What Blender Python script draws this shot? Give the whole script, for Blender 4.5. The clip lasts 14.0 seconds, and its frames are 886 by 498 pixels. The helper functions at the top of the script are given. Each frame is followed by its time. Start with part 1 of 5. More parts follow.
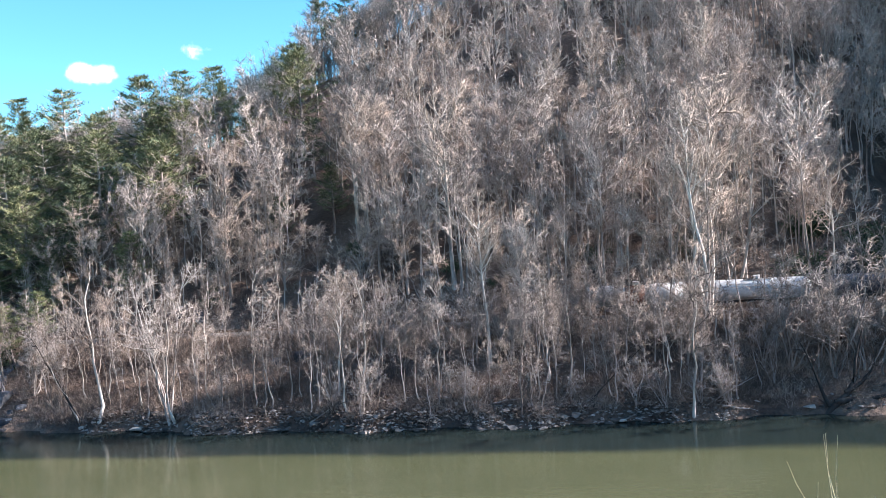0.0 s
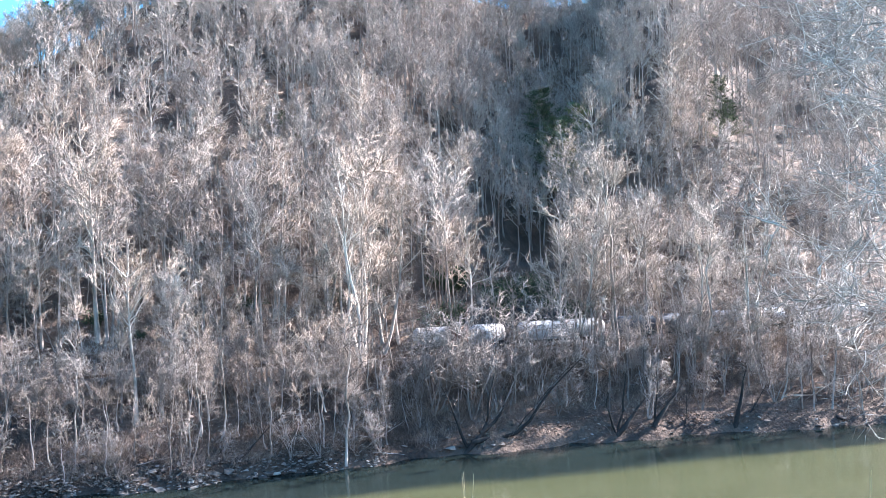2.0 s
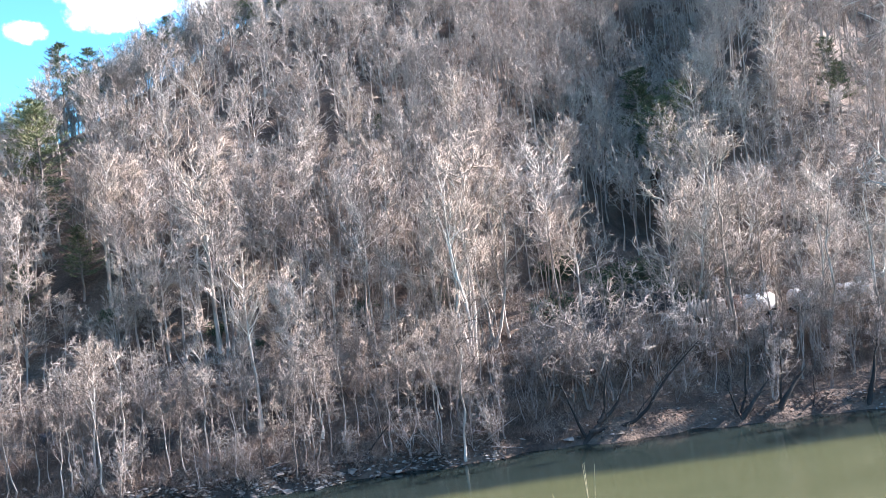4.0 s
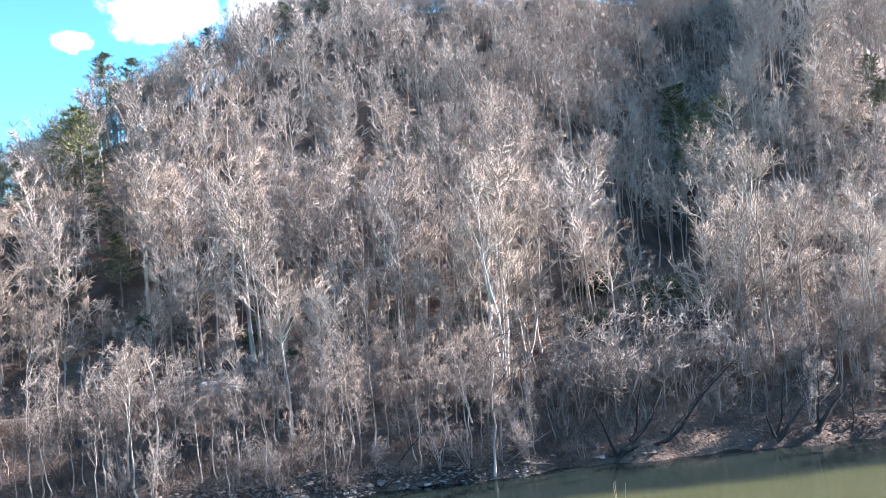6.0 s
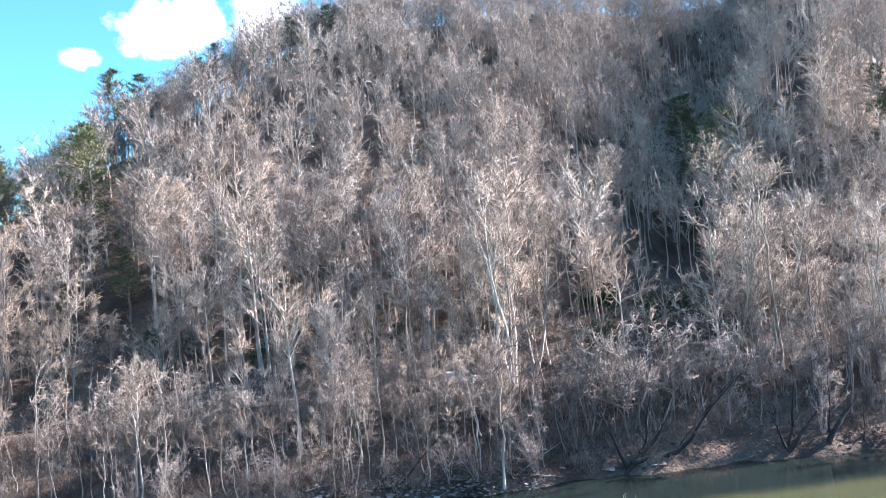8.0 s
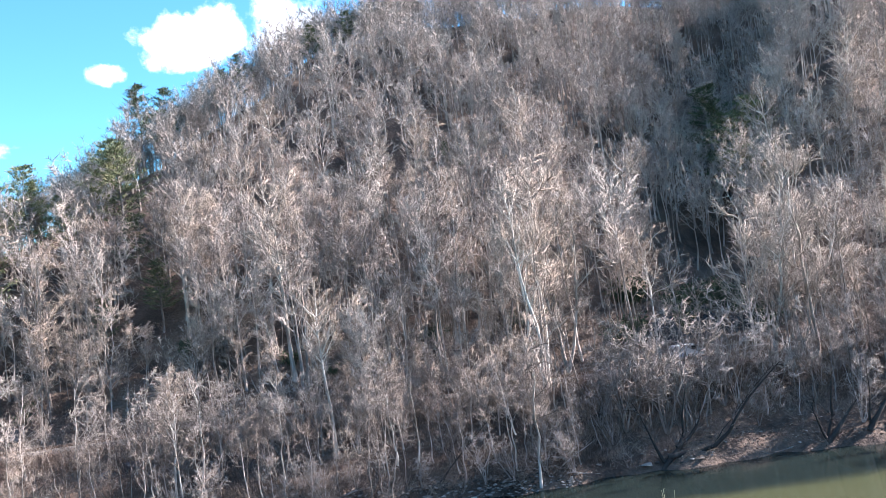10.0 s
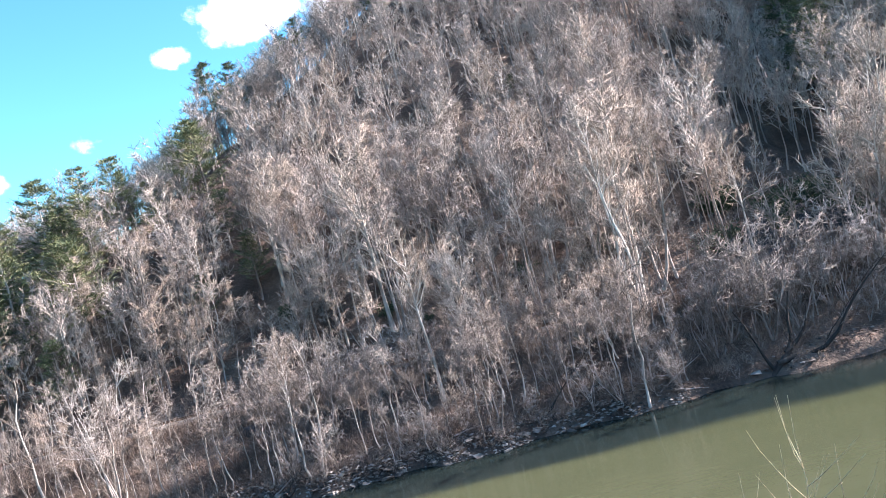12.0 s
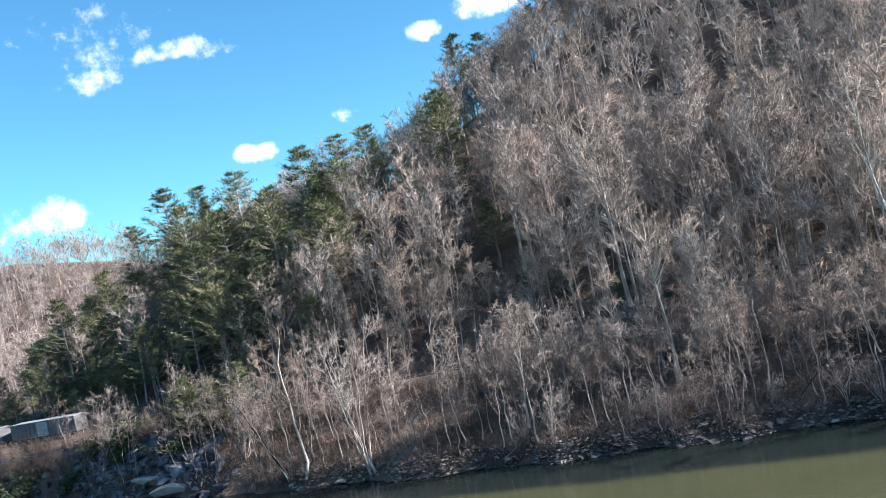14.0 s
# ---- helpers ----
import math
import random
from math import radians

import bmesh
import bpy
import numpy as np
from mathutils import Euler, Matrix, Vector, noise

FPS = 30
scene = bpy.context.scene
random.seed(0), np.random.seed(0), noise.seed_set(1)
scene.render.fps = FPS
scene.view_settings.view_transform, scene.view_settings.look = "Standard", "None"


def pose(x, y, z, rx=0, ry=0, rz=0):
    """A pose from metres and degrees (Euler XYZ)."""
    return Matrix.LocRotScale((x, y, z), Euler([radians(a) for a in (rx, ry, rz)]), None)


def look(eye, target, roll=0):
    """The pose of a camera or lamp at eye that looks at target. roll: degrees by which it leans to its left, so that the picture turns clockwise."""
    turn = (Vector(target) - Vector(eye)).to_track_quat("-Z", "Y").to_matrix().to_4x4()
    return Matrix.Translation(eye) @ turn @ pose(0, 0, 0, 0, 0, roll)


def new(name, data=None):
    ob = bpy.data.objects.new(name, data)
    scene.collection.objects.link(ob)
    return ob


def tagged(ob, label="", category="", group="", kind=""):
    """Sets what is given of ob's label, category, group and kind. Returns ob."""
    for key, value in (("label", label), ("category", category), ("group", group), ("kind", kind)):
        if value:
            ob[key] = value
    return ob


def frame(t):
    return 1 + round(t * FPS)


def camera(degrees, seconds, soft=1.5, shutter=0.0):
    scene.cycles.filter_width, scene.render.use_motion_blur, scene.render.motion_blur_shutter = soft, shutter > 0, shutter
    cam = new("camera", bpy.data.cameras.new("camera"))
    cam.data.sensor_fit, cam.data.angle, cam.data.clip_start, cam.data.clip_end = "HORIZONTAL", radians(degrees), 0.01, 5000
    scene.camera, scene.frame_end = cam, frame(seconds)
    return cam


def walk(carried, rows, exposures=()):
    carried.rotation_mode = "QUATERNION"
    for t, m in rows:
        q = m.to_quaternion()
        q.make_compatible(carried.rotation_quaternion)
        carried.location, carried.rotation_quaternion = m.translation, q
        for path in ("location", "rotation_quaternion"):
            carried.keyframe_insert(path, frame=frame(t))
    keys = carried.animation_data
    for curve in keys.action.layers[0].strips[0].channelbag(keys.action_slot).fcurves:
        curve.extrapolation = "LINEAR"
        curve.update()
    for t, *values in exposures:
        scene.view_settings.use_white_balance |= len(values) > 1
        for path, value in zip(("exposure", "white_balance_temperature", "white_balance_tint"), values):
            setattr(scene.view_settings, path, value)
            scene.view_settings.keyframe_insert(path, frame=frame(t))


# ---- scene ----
EYE = (0.0, 0.0, 28.0)
cam = camera(55.1, 14.0, soft=0.8)
# seconds, yaw, pitch, roll of the hand-held pan from one standpoint
PAN = (
    (0.0, 7.55, -3.02, 3.69),
    (0.5, -5.16, -1.99, 1.11),
    (1.0, -11.87, -1.93, 0.78),
    (1.5, -14.62, -1.78, 1.43),
    (2.0, -15.19, -0.68, 1.77),
    (2.5, -14.23, 1.01, 3.25),
    (3.0, -13.17, 1.59, 4.97),
    (3.5, -11.27, 0.20, 5.87),
    (4.0, -8.22, -0.60, 5.93),
    (6.5, -5.70, 0.80, 4.61),
    (7.0, -5.72, 1.06, 4.08),
    (9.5, -4.82, 1.55, 7.58),
    (10.0, -3.52, 1.63, 7.38),
    (10.5, -0.36, 0.66, 10.62),
    (11.0, -0.04, -1.89, 12.71),
    (11.5, 0.33, -1.85, 13.95),
    (12.0, 2.17, -1.34, 14.85),
    (12.5, 4.46, -0.81, 14.97),
    (13.0, 8.11, -0.30, 13.65),
    (13.5, 17.64, -0.22, 14.78),
    (14.0, 18.61, 0.57, 12.44),
)
# seconds, stops, kelvin, tint: the phone's own exposure and white balance
EXPOSURE = ((0.0, 2.18, 6020, 17), (0.4, 2.41, 5920, 17), (1.2, 2.91, 5770, 16), (2.2, 2.86, 5770, 16), (3.0, 2.53, 5820, 16), (4.0, 2.66, 5970, 18), (9.5, 2.48, 5920, 18), (10.5, 2.41, 6020, 19), (11.0, 2.5, 6020, 19), (12.8, 2.36, 6070, 19), (13.6, 1.98, 5970, 14),
            (14.0, 1.73, 5970, 14))

walk(cam, [(t, pose(*EYE, 90 + p, r, y)) for t, y, p, r in PAN], EXPOSURE)

# ---- light ----
SUN_AZ, SUN_EL = radians(78), radians(30)
world = bpy.data.worlds.new("sky")
scene.world = world
world.use_nodes = True


def sky_nodes():
    nt = world.node_tree
    n, l = nt.nodes, nt.links
    n.clear()
    sky = n.new("ShaderNodeTexSky")
    sky.sky_type = "NISHITA"
    sky.sun_disc = False
    sky.sun_elevation, sky.sun_rotation = SUN_EL, SUN_AZ
    sky.air_density, sky.dust_density, sky.ozone_density = 1.0, 0.3, 3.0
    tint = n.new("ShaderNodeMix")
    tint.data_type, tint.blend_type = "RGBA", "MULTIPLY"
    tint.inputs[0].default_value = 1.0
    tint.inputs[7].default_value = (0.62, 1.12, 1.17, 1)
    l.new(sky.outputs[0], tint.inputs[6])
    # cumulus: soft blobs of cloud broken up by noise
    tc = n.new("ShaderNodeTexCoord")
    ns = n.new("ShaderNodeTexNoise")
    ns.inputs["Scale"].default_value, ns.inputs["Detail"].default_value = 19.0, 8.0
    ns.inputs["Roughness"].default_value = 0.6
    l.new(tc.outputs["Generated"], ns.inputs["Vector"])
    total = None
    for az, el, wide, tall, strength in CLOUDS:
        a, e = radians(az), radians(el)
        c = Vector((math.sin(a) * math.cos(e), math.cos(a) * math.cos(e), math.sin(e)))
        right = Vector((math.cos(a), -math.sin(a), 0))
        up = right.cross(c)
        terms = []
        for axis, size in ((right, wide), (up, tall)):
            d = n.new("ShaderNodeVectorMath")
            d.operation = "SUBTRACT"
            l.new(tc.outputs["Generated"], d.inputs[0])
            d.inputs[1].default_value = c
            dot = n.new("ShaderNodeVectorMath")
            dot.operation = "DOT_PRODUCT"
            l.new(d.outputs[0], dot.inputs[0])
            dot.inputs[1].default_value = axis / radians(size)
            sq = n.new("ShaderNodeMath")
            sq.operation = "MULTIPLY"
            l.new(dot.outputs["Value"], sq.inputs[0])
            l.new(dot.outputs["Value"], sq.inputs[1])
            terms.append(sq)
        add = n.new("ShaderNodeMath")
        l.new(terms[0].outputs[0], add.inputs[0])
        l.new(terms[1].outputs[0], add.inputs[1])
        fall = n.new("ShaderNodeMath")
        fall.operation = "MULTIPLY_ADD"
        l.new(add.outputs[0], fall.inputs[0])
        fall.inputs[1].default_value, fall.inputs[2].default_value = -strength, strength
        if total is None:
            total = fall
        else:
            mx = n.new("ShaderNodeMath")
            mx.operation = "MAXIMUM"
            l.new(total.outputs[0], mx.inputs[0])
            l.new(fall.outputs[0], mx.inputs[1])
            total = mx
    mixin = n.new("ShaderNodeMath")
    mixin.operation = "MULTIPLY_ADD"
    l.new(ns.outputs["Fac"], mixin.inputs[0])
    mixin.inputs[1].default_value = 5.2
    mixin.inputs[2].default_value = -2.75
    tot = n.new("ShaderNodeMath")
    l.new(total.outputs[0], tot.inputs[0])
    l.new(mixin.outputs[0], tot.inputs[1])
    ramp = n.new("ShaderNodeMapRange")
    ramp.interpolation_type = "SMOOTHSTEP"
    ramp.inputs["From Min"].default_value, ramp.inputs["From Max"].default_value = 0.0, 1.25
    l.new(tot.outputs[0], ramp.inputs["Value"])
    mix = n.new("ShaderNodeMix")
    mix.data_type = "RGBA"
    l.new(ramp.outputs[0], mix.inputs[0])
    l.new(tint.outputs[2], mix.inputs[6])
    mix.inputs[7].default_value = (10.5, 10.7, 11.0, 1)
    bg = n.new("ShaderNodeBackground")
    bg.inputs["Strength"].default_value = 0.055
    out = n.new("ShaderNodeOutputWorld")
    l.new(mix.outputs[2], bg.inputs[0])
    l.new(bg.outputs[0], out.inputs[0])


# azimuth to the right, elevation, half width, half height (degrees), density
CLOUDS = (
    (-10.2, 17.1, 4.8, 2.2, 1.5), (-5.5, 17.3, 3.6, 2.2, 1.3), (-11.5, 15.6, 2.6, 0.9, 1.1), (-16.7, 15.0, 1.4, 0.75, 1.0), (-29.6, 9.4, 1.6, 0.75, 0.95), (-23.2, 10.9, 1.8, 0.7, 0.8),
    (-44.5, 7.6, 4.2, 1.8, 1.05), (-32.4, 16.5, 3.2, 0.9, 0.85), (-38.3, 18.0, 3.2, 1.6, 0.35), (-38.9, 15.2, 1.8, 0.8, 0.4), (-33.2, 19.2, 1.8, 0.7, 0.45), (-2.0, 22.5, 9.0, 2.6, 1.0),
    (60, 30, 16, 6, 0.6), (150, 35, 22, 8, 0.6), (-110, 28, 20, 7, 0.6),
)
sky_nodes()
sun = new("sun", bpy.data.lights.new("sun", "SUN"))
sun.data.energy, sun.data.angle, sun.data.color = 4.3, radians(0.53), (1.0, 0.92, 0.83)
sun_way = Vector((math.sin(SUN_AZ) * math.cos(SUN_EL), math.cos(SUN_AZ) * math.cos(SUN_EL), math.sin(SUN_EL)))
sun.matrix_world = look(sun_way * 300, (0, 0, 0))


# ---- materials ----
def material(name, stops, scale=1.0, detail=5.0, rough=0.85, bump=0.3, bump_scale=8.0, stretch=(1, 1, 1), island=0.0, objects=0.0,
             metal=0.0, second=None, ior=1.45, bump_distance=0.05):
    """Principled surface: a colour ramp over coarse noise, darkened and lightened by fine noise, with relief."""
    m = bpy.data.materials.new(name)
    m.use_nodes = True
    n, l = m.node_tree.nodes, m.node_tree.links
    p = n["Principled BSDF"]
    tc = n.new("ShaderNodeTexCoord")
    gm = n.new("ShaderNodeNewGeometry")
    mp = n.new("ShaderNodeMapping")
    mp.inputs["Scale"].default_value = stretch
    l.new(gm.outputs["Position"] if second == "world" else tc.outputs["Object"], mp.inputs["Vector"])
    ns = n.new("ShaderNodeTexNoise")
    ns.inputs["Scale"].default_value, ns.inputs["Detail"].default_value = scale, detail
    l.new(mp.outputs[0], ns.inputs["Vector"])
    fac = ns.outputs["Fac"]
    for amount, kind in ((island, "island"), (objects, "object")):
        if amount:
            src = gm.outputs["Random Per Island"] if kind == "island" else n.new("ShaderNodeObjectInfo").outputs["Random"]
            ma = n.new("ShaderNodeMath")
            ma.operation = "MULTIPLY_ADD"
            l.new(src, ma.inputs[0])
            ma.inputs[1].default_value, ma.inputs[2].default_value = amount, -amount / 2
            ad = n.new("ShaderNodeMath")
            l.new(ma.outputs[0], ad.inputs[0])
            l.new(fac, ad.inputs[1])
            fac = ad.outputs[0]
    cr = n.new("ShaderNodeValToRGB")
    while len(cr.color_ramp.elements) < len(stops):
        cr.color_ramp.elements.new(0.5)
    for e, (at, c) in zip(cr.color_ramp.elements, stops):
        e.position, e.color = at, (*c, 1)
    l.new(fac, cr.inputs[0])
    fine = n.new("ShaderNodeTexNoise")
    fine.inputs["Scale"].default_value, fine.inputs["Detail"].default_value = bump_scale, 6.0
    l.new(mp.outputs[0], fine.inputs["Vector"])
    mr = n.new("ShaderNodeMapRange")
    mr.inputs["From Min"].default_value, mr.inputs["From Max"].default_value = 0.3, 0.7
    mr.inputs["To Min"].default_value, mr.inputs["To Max"].default_value = 0.72, 1.18
    l.new(fine.outputs["Fac"], mr.inputs["Value"])
    mu = n.new("ShaderNodeMix")
    mu.data_type, mu.blend_type = "RGBA", "MULTIPLY"
    mu.inputs[0].default_value = 1.0
    l.new(cr.outputs[0], mu.inputs[6])
    l.new(mr.outputs[0], mu.inputs[7])
    l.new(mu.outputs[2], p.inputs["Base Color"])
    bp = n.new("ShaderNodeBump")
    bp.inputs["Strength"].default_value, bp.inputs["Distance"].default_value = bump, bump_distance
    l.new(fine.outputs["Fac"], bp.inputs["Height"])
    l.new(bp.outputs[0], p.inputs["Normal"])
    p.inputs["Roughness"].default_value, p.inputs["Metallic"].default_value, p.inputs["IOR"].default_value = rough, metal, ior
    return m


LITTER = material("leaf_litter", ((0.25, (0.036, 0.024, 0.018)), (0.45, (0.090, 0.060, 0.044)), (0.6, (0.150, 0.102, 0.073)), (0.78, (0.105, 0.080, 0.061))),
                  0.14, 9, 0.95, 1.0, 2.2, second="world", bump_distance=0.35)
BARK_PALE = material("pale_bark", ((0.3, (0.26, 0.215, 0.175)), (0.5, (0.47, 0.41, 0.35)), (0.7, (0.68, 0.61, 0.53))), 0.9, 4, 0.8, 0.4, 6, (1, 1, 0.3), objects=0.2)
BARK_GREY = material("grey_bark", ((0.25, (0.15, 0.12, 0.10)), (0.5, (0.33, 0.275, 0.235)), (0.75, (0.55, 0.475, 0.415))), 0.7, 4, 0.9, 0.6, 9, (1, 1, 0.25), objects=0.4)
BARK_DARK = material("dark_wet_bark", ((0.3, (0.02, 0.016, 0.013)), (0.6, (0.048, 0.038, 0.031)), (0.8, (0.10, 0.08, 0.066))), 0.8, 4, 0.9, 0.6, 9, (1, 1, 0.25))
TWIG_PINK = material("reddish_tan_twigs", ((0.25, (0.22, 0.162, 0.124)), (0.5, (0.345, 0.27, 0.21)), (0.8, (0.47, 0.38, 0.305))), 0.35, 3, 0.9, 0.0, 5, island=0.3, objects=0.4)
TWIG_BROWN = material("brown_grey_twigs", ((0.25, (0.085, 0.065, 0.053)), (0.5, (0.20, 0.16, 0.132)), (0.8, (0.40, 0.335, 0.285))), 0.35, 3, 0.9, 0.0, 5, island=0.3, objects=0.55)
TWIG_GREY = material("grey_twigs", ((0.25, (0.19, 0.155, 0.13)), (0.5, (0.335, 0.28, 0.24)), (0.8, (0.50, 0.43, 0.37))), 0.35, 3, 0.9, 0.0, 5, island=0.3, objects=0.45)
TWIG_WHITE = material("whitish_sycamore_twigs", ((0.25, (0.23, 0.182, 0.143)), (0.5, (0.36, 0.292, 0.235)), (0.8, (0.49, 0.41, 0.34))), 0.35, 3, 0.9, 0.0, 5, island=0.3, objects=0.3)
WOODS = material("distant_twigs", ((0.25, (0.16, 0.13, 0.113)), (0.5, (0.34, 0.28, 0.24)), (0.75, (0.52, 0.44, 0.38))), 0.06, 4, 0.9, 0.0, 3, island=0.3)
NEEDLES = material("pine_needles", ((0.25, (0.032, 0.046, 0.02)), (0.5, (0.095, 0.112, 0.046)), (0.75, (0.22, 0.215, 0.095))), 0.5, 4, 0.7, 0.0, 4, island=0.4, objects=0.35)
# where the painted reflection band begins, and how far its edge slants
REFLECT_EDGE, REFLECT_SLANT = 93.0, 0.03


def water_material():
    m = bpy.data.materials.new("turbid_green_water")
    m.use_nodes = True
    n, l = m.node_tree.nodes, m.node_tree.links
    p = n["Principled BSDF"]
    gm = n.new("ShaderNodeNewGeometry")
    mp = n.new("ShaderNodeMapping")
    mp.inputs["Scale"].default_value = (0.35, 1.0, 1.0)
    l.new(gm.outputs["Position"], mp.inputs["Vector"])
    big = n.new("ShaderNodeTexNoise")
    big.inputs["Scale"].default_value, big.inputs["Detail"].default_value = 0.12, 4
    l.new(mp.outputs[0], big.inputs["Vector"])
    cr = n.new("ShaderNodeValToRGB")
    cr.color_ramp.elements[0].position, cr.color_ramp.elements[0].color = 0.3, (0.052, 0.057, 0.029, 1)
    cr.color_ramp.elements[1].position, cr.color_ramp.elements[1].color = 0.7, (0.066, 0.070, 0.036, 1)
    l.new(big.outputs["Fac"], cr.inputs[0])
    # far bank's shade and reflection, painted into the water colour as a dark band
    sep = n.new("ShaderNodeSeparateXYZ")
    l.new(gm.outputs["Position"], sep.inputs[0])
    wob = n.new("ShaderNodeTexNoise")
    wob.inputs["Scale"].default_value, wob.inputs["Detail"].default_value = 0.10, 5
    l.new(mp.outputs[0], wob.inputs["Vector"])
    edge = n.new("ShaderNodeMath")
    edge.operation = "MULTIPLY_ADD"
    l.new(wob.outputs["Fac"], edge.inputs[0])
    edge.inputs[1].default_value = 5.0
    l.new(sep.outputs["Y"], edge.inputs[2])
    slant = n.new("ShaderNodeMath")
    slant.operation = "MULTIPLY_ADD"
    l.new(sep.outputs["X"], slant.inputs[0])
    slant.inputs[1].default_value = REFLECT_SLANT
    l.new(edge.outputs[0], slant.inputs[2])
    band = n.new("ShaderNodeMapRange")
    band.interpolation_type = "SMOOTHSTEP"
    band.inputs["From Min"].default_value, band.inputs["From Max"].default_value = REFLECT_EDGE + 1.0, REFLECT_EDGE + 4.2
    l.new(slant.outputs[0], band.inputs["Value"])
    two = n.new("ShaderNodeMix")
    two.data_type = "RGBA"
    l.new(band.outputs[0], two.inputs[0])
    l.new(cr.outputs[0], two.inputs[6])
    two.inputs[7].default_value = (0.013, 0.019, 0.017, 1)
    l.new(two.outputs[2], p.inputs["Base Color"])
    rip = n.new("ShaderNodeTexNoise")
    rip.inputs["Scale"].default_value, rip.inputs["Detail"].default_value = 1.6, 4
    l.new(mp.outputs[0], rip.inputs["Vector"])
    bp = n.new("ShaderNodeBump")
    bp.inputs["Strength"].default_value, bp.inputs["Distance"].default_value = 0.35, 0.05
    l.new(rip.outputs["Fac"], bp.inputs["Height"])
    l.new(bp.outputs[0], p.inputs["Normal"])
    p.inputs["Roughness"].default_value, p.inputs["IOR"].default_value = 0.12, 1.33
    return m


WATER = water_material()


# ---- ground ----
SHORE = ((-900, 420), (-300, 166), (-160, 123.5), (-120, 118), (-91, 113), (-78, 108.5), (-60, 107), (-45, 104.6), (-10, 103.4), (30, 105.4), (60, 104), (85, 100), (140, 92), (700, 60))
CREST = ((-900, 9.0), (-165, 11), (-148, 13), (-141, 20.4), (-134, 34), (-126, 37), (-115, 39.6), (-95, 43.6), (-78, 45.8), (-60, 58.5), (-46, 72.0), (-37, 78), (-26, 89), (-15, 101), (0, 105), (18, 111), (45, 110), (71, 113), (105, 120), (140, 134), (190, 146), (260, 155), (700, 155))


def knots(table, x):
    return np.interp(x, [a for a, _ in table], [b for _, b in table])


def shore_y(x):
    return knots(SHORE, x) + 0.7 * np.sin(x * 0.31) + 0.5 * np.sin(x * 0.83 + 1)


def bumps(x, y, size, seed):
    """Smooth rolling noise from a few crossed waves."""
    r = np.random.RandomState(seed)
    z = 0
    for k in range(7):
        a, ph, w = r.uniform(0, 2 * math.pi), r.uniform(0, 6.3), size * r.uniform(0.6, 1.6)
        z = z + np.sin((x * math.cos(a) + y * math.sin(a)) * 2 * math.pi / w + ph)
    return z / 4.0


TRACK_Y, BENCH = 128.0, 9.6


def track_y(x):
    """The line of the railway: straight, then swinging back with the river."""
    return TRACK_Y + 0.33 * np.clip(-140 - np.asarray(x, float), 0, None)


def ground_z(x, y):
    x, y = np.asarray(x, float), np.asarray(y, float)
    s = shore_y(x)
    d = y - s
    ty = track_y(x)
    edge = ty - 3.7
    rise = np.clip(d / np.maximum(edge - s, 3), 0, 1)
    low = 1.5 * np.clip(d / 1.4, 0, 1) + (BENCH - 1.5) * rise ** 1.3
    v = y - ty
    upper = BENCH + np.clip(v - 4.0, 0, None) * 0.735 - 0.9 * np.exp(-((v - 3.6) / 1.1) ** 2)
    z = np.where(y < edge, low, upper)
    z = z + bumps(x, y, 26, 3) * np.clip((v - 8) / 20, 0, 1) * 2.0 + bumps(x, y, 7, 5) * 0.35 * np.clip(d / 4, 0, 1) * np.where((v > -6) & (v < 6), 0.1, 1)
    # the hollow behind the rock cut, running back to the right
    run = np.clip(y - 134, 0, 300)
    mid = 46 + run * 0.55
    z = z - 21 * np.exp(-((x - mid) / (13 + run * 0.12)) ** 2) * np.clip((y - 140) / 40, 0, 1)
    z = z + 20 * np.exp(-((x - mid - 36) / 20) ** 2) * np.clip((y - 145) / 35, 0, 1)
    crest = knots(CREST, x) - 0.22 * np.clip(y - 262, 0, 400) + bumps(x, y, 60, 8) * 1.2
    crest = np.maximum(crest, BENCH)
    k = 5.0
    z = np.where(v > 4, -k * np.log(np.exp(-np.minimum(z, 200) / k) + np.exp(-crest / k)), z)
    # a second hill far behind the spur
    far = 78 * np.exp(-(((x + 470) / 210) ** 2 + ((y - 470) / 150) ** 2))
    z = np.where(v > 8, z + far * np.clip((v - 8) / 40, 0, 1), z)
    z = np.where(d < 0, np.maximum(-3.0, d * 0.45), z)
    near = 26.35 - 0.72 * np.clip(y - 2.5, 0, None) + bumps(x, y, 9, 4) * 0.25 * np.clip((y - 1) / 3, 0, 1)
    return np.where(y < 70, np.maximum(near, -3.0), z)


def gather(lo, hi, step, far, n):
    """Even steps between lo and hi, then ever longer ones out to far on both sides."""
    out = np.geomspace(step * 2, far, n)
    return np.concatenate([(lo - out)[::-1], np.arange(lo, hi + 0.01, step), hi + out])


def mesh_object(name, verts, faces, mat, parent=None, smooth=False):
    me = bpy.data.meshes.new(name)
    me.from_pydata(np.asarray(verts).tolist(), [], np.asarray(faces).tolist() if not isinstance(faces, list) else faces)
    me.materials.append(mat)
    if smooth:
        me.polygons.foreach_set("use_smooth", [True] * len(me.polygons))
    ob = new(name, me)
    ob.parent = parent
    return ob


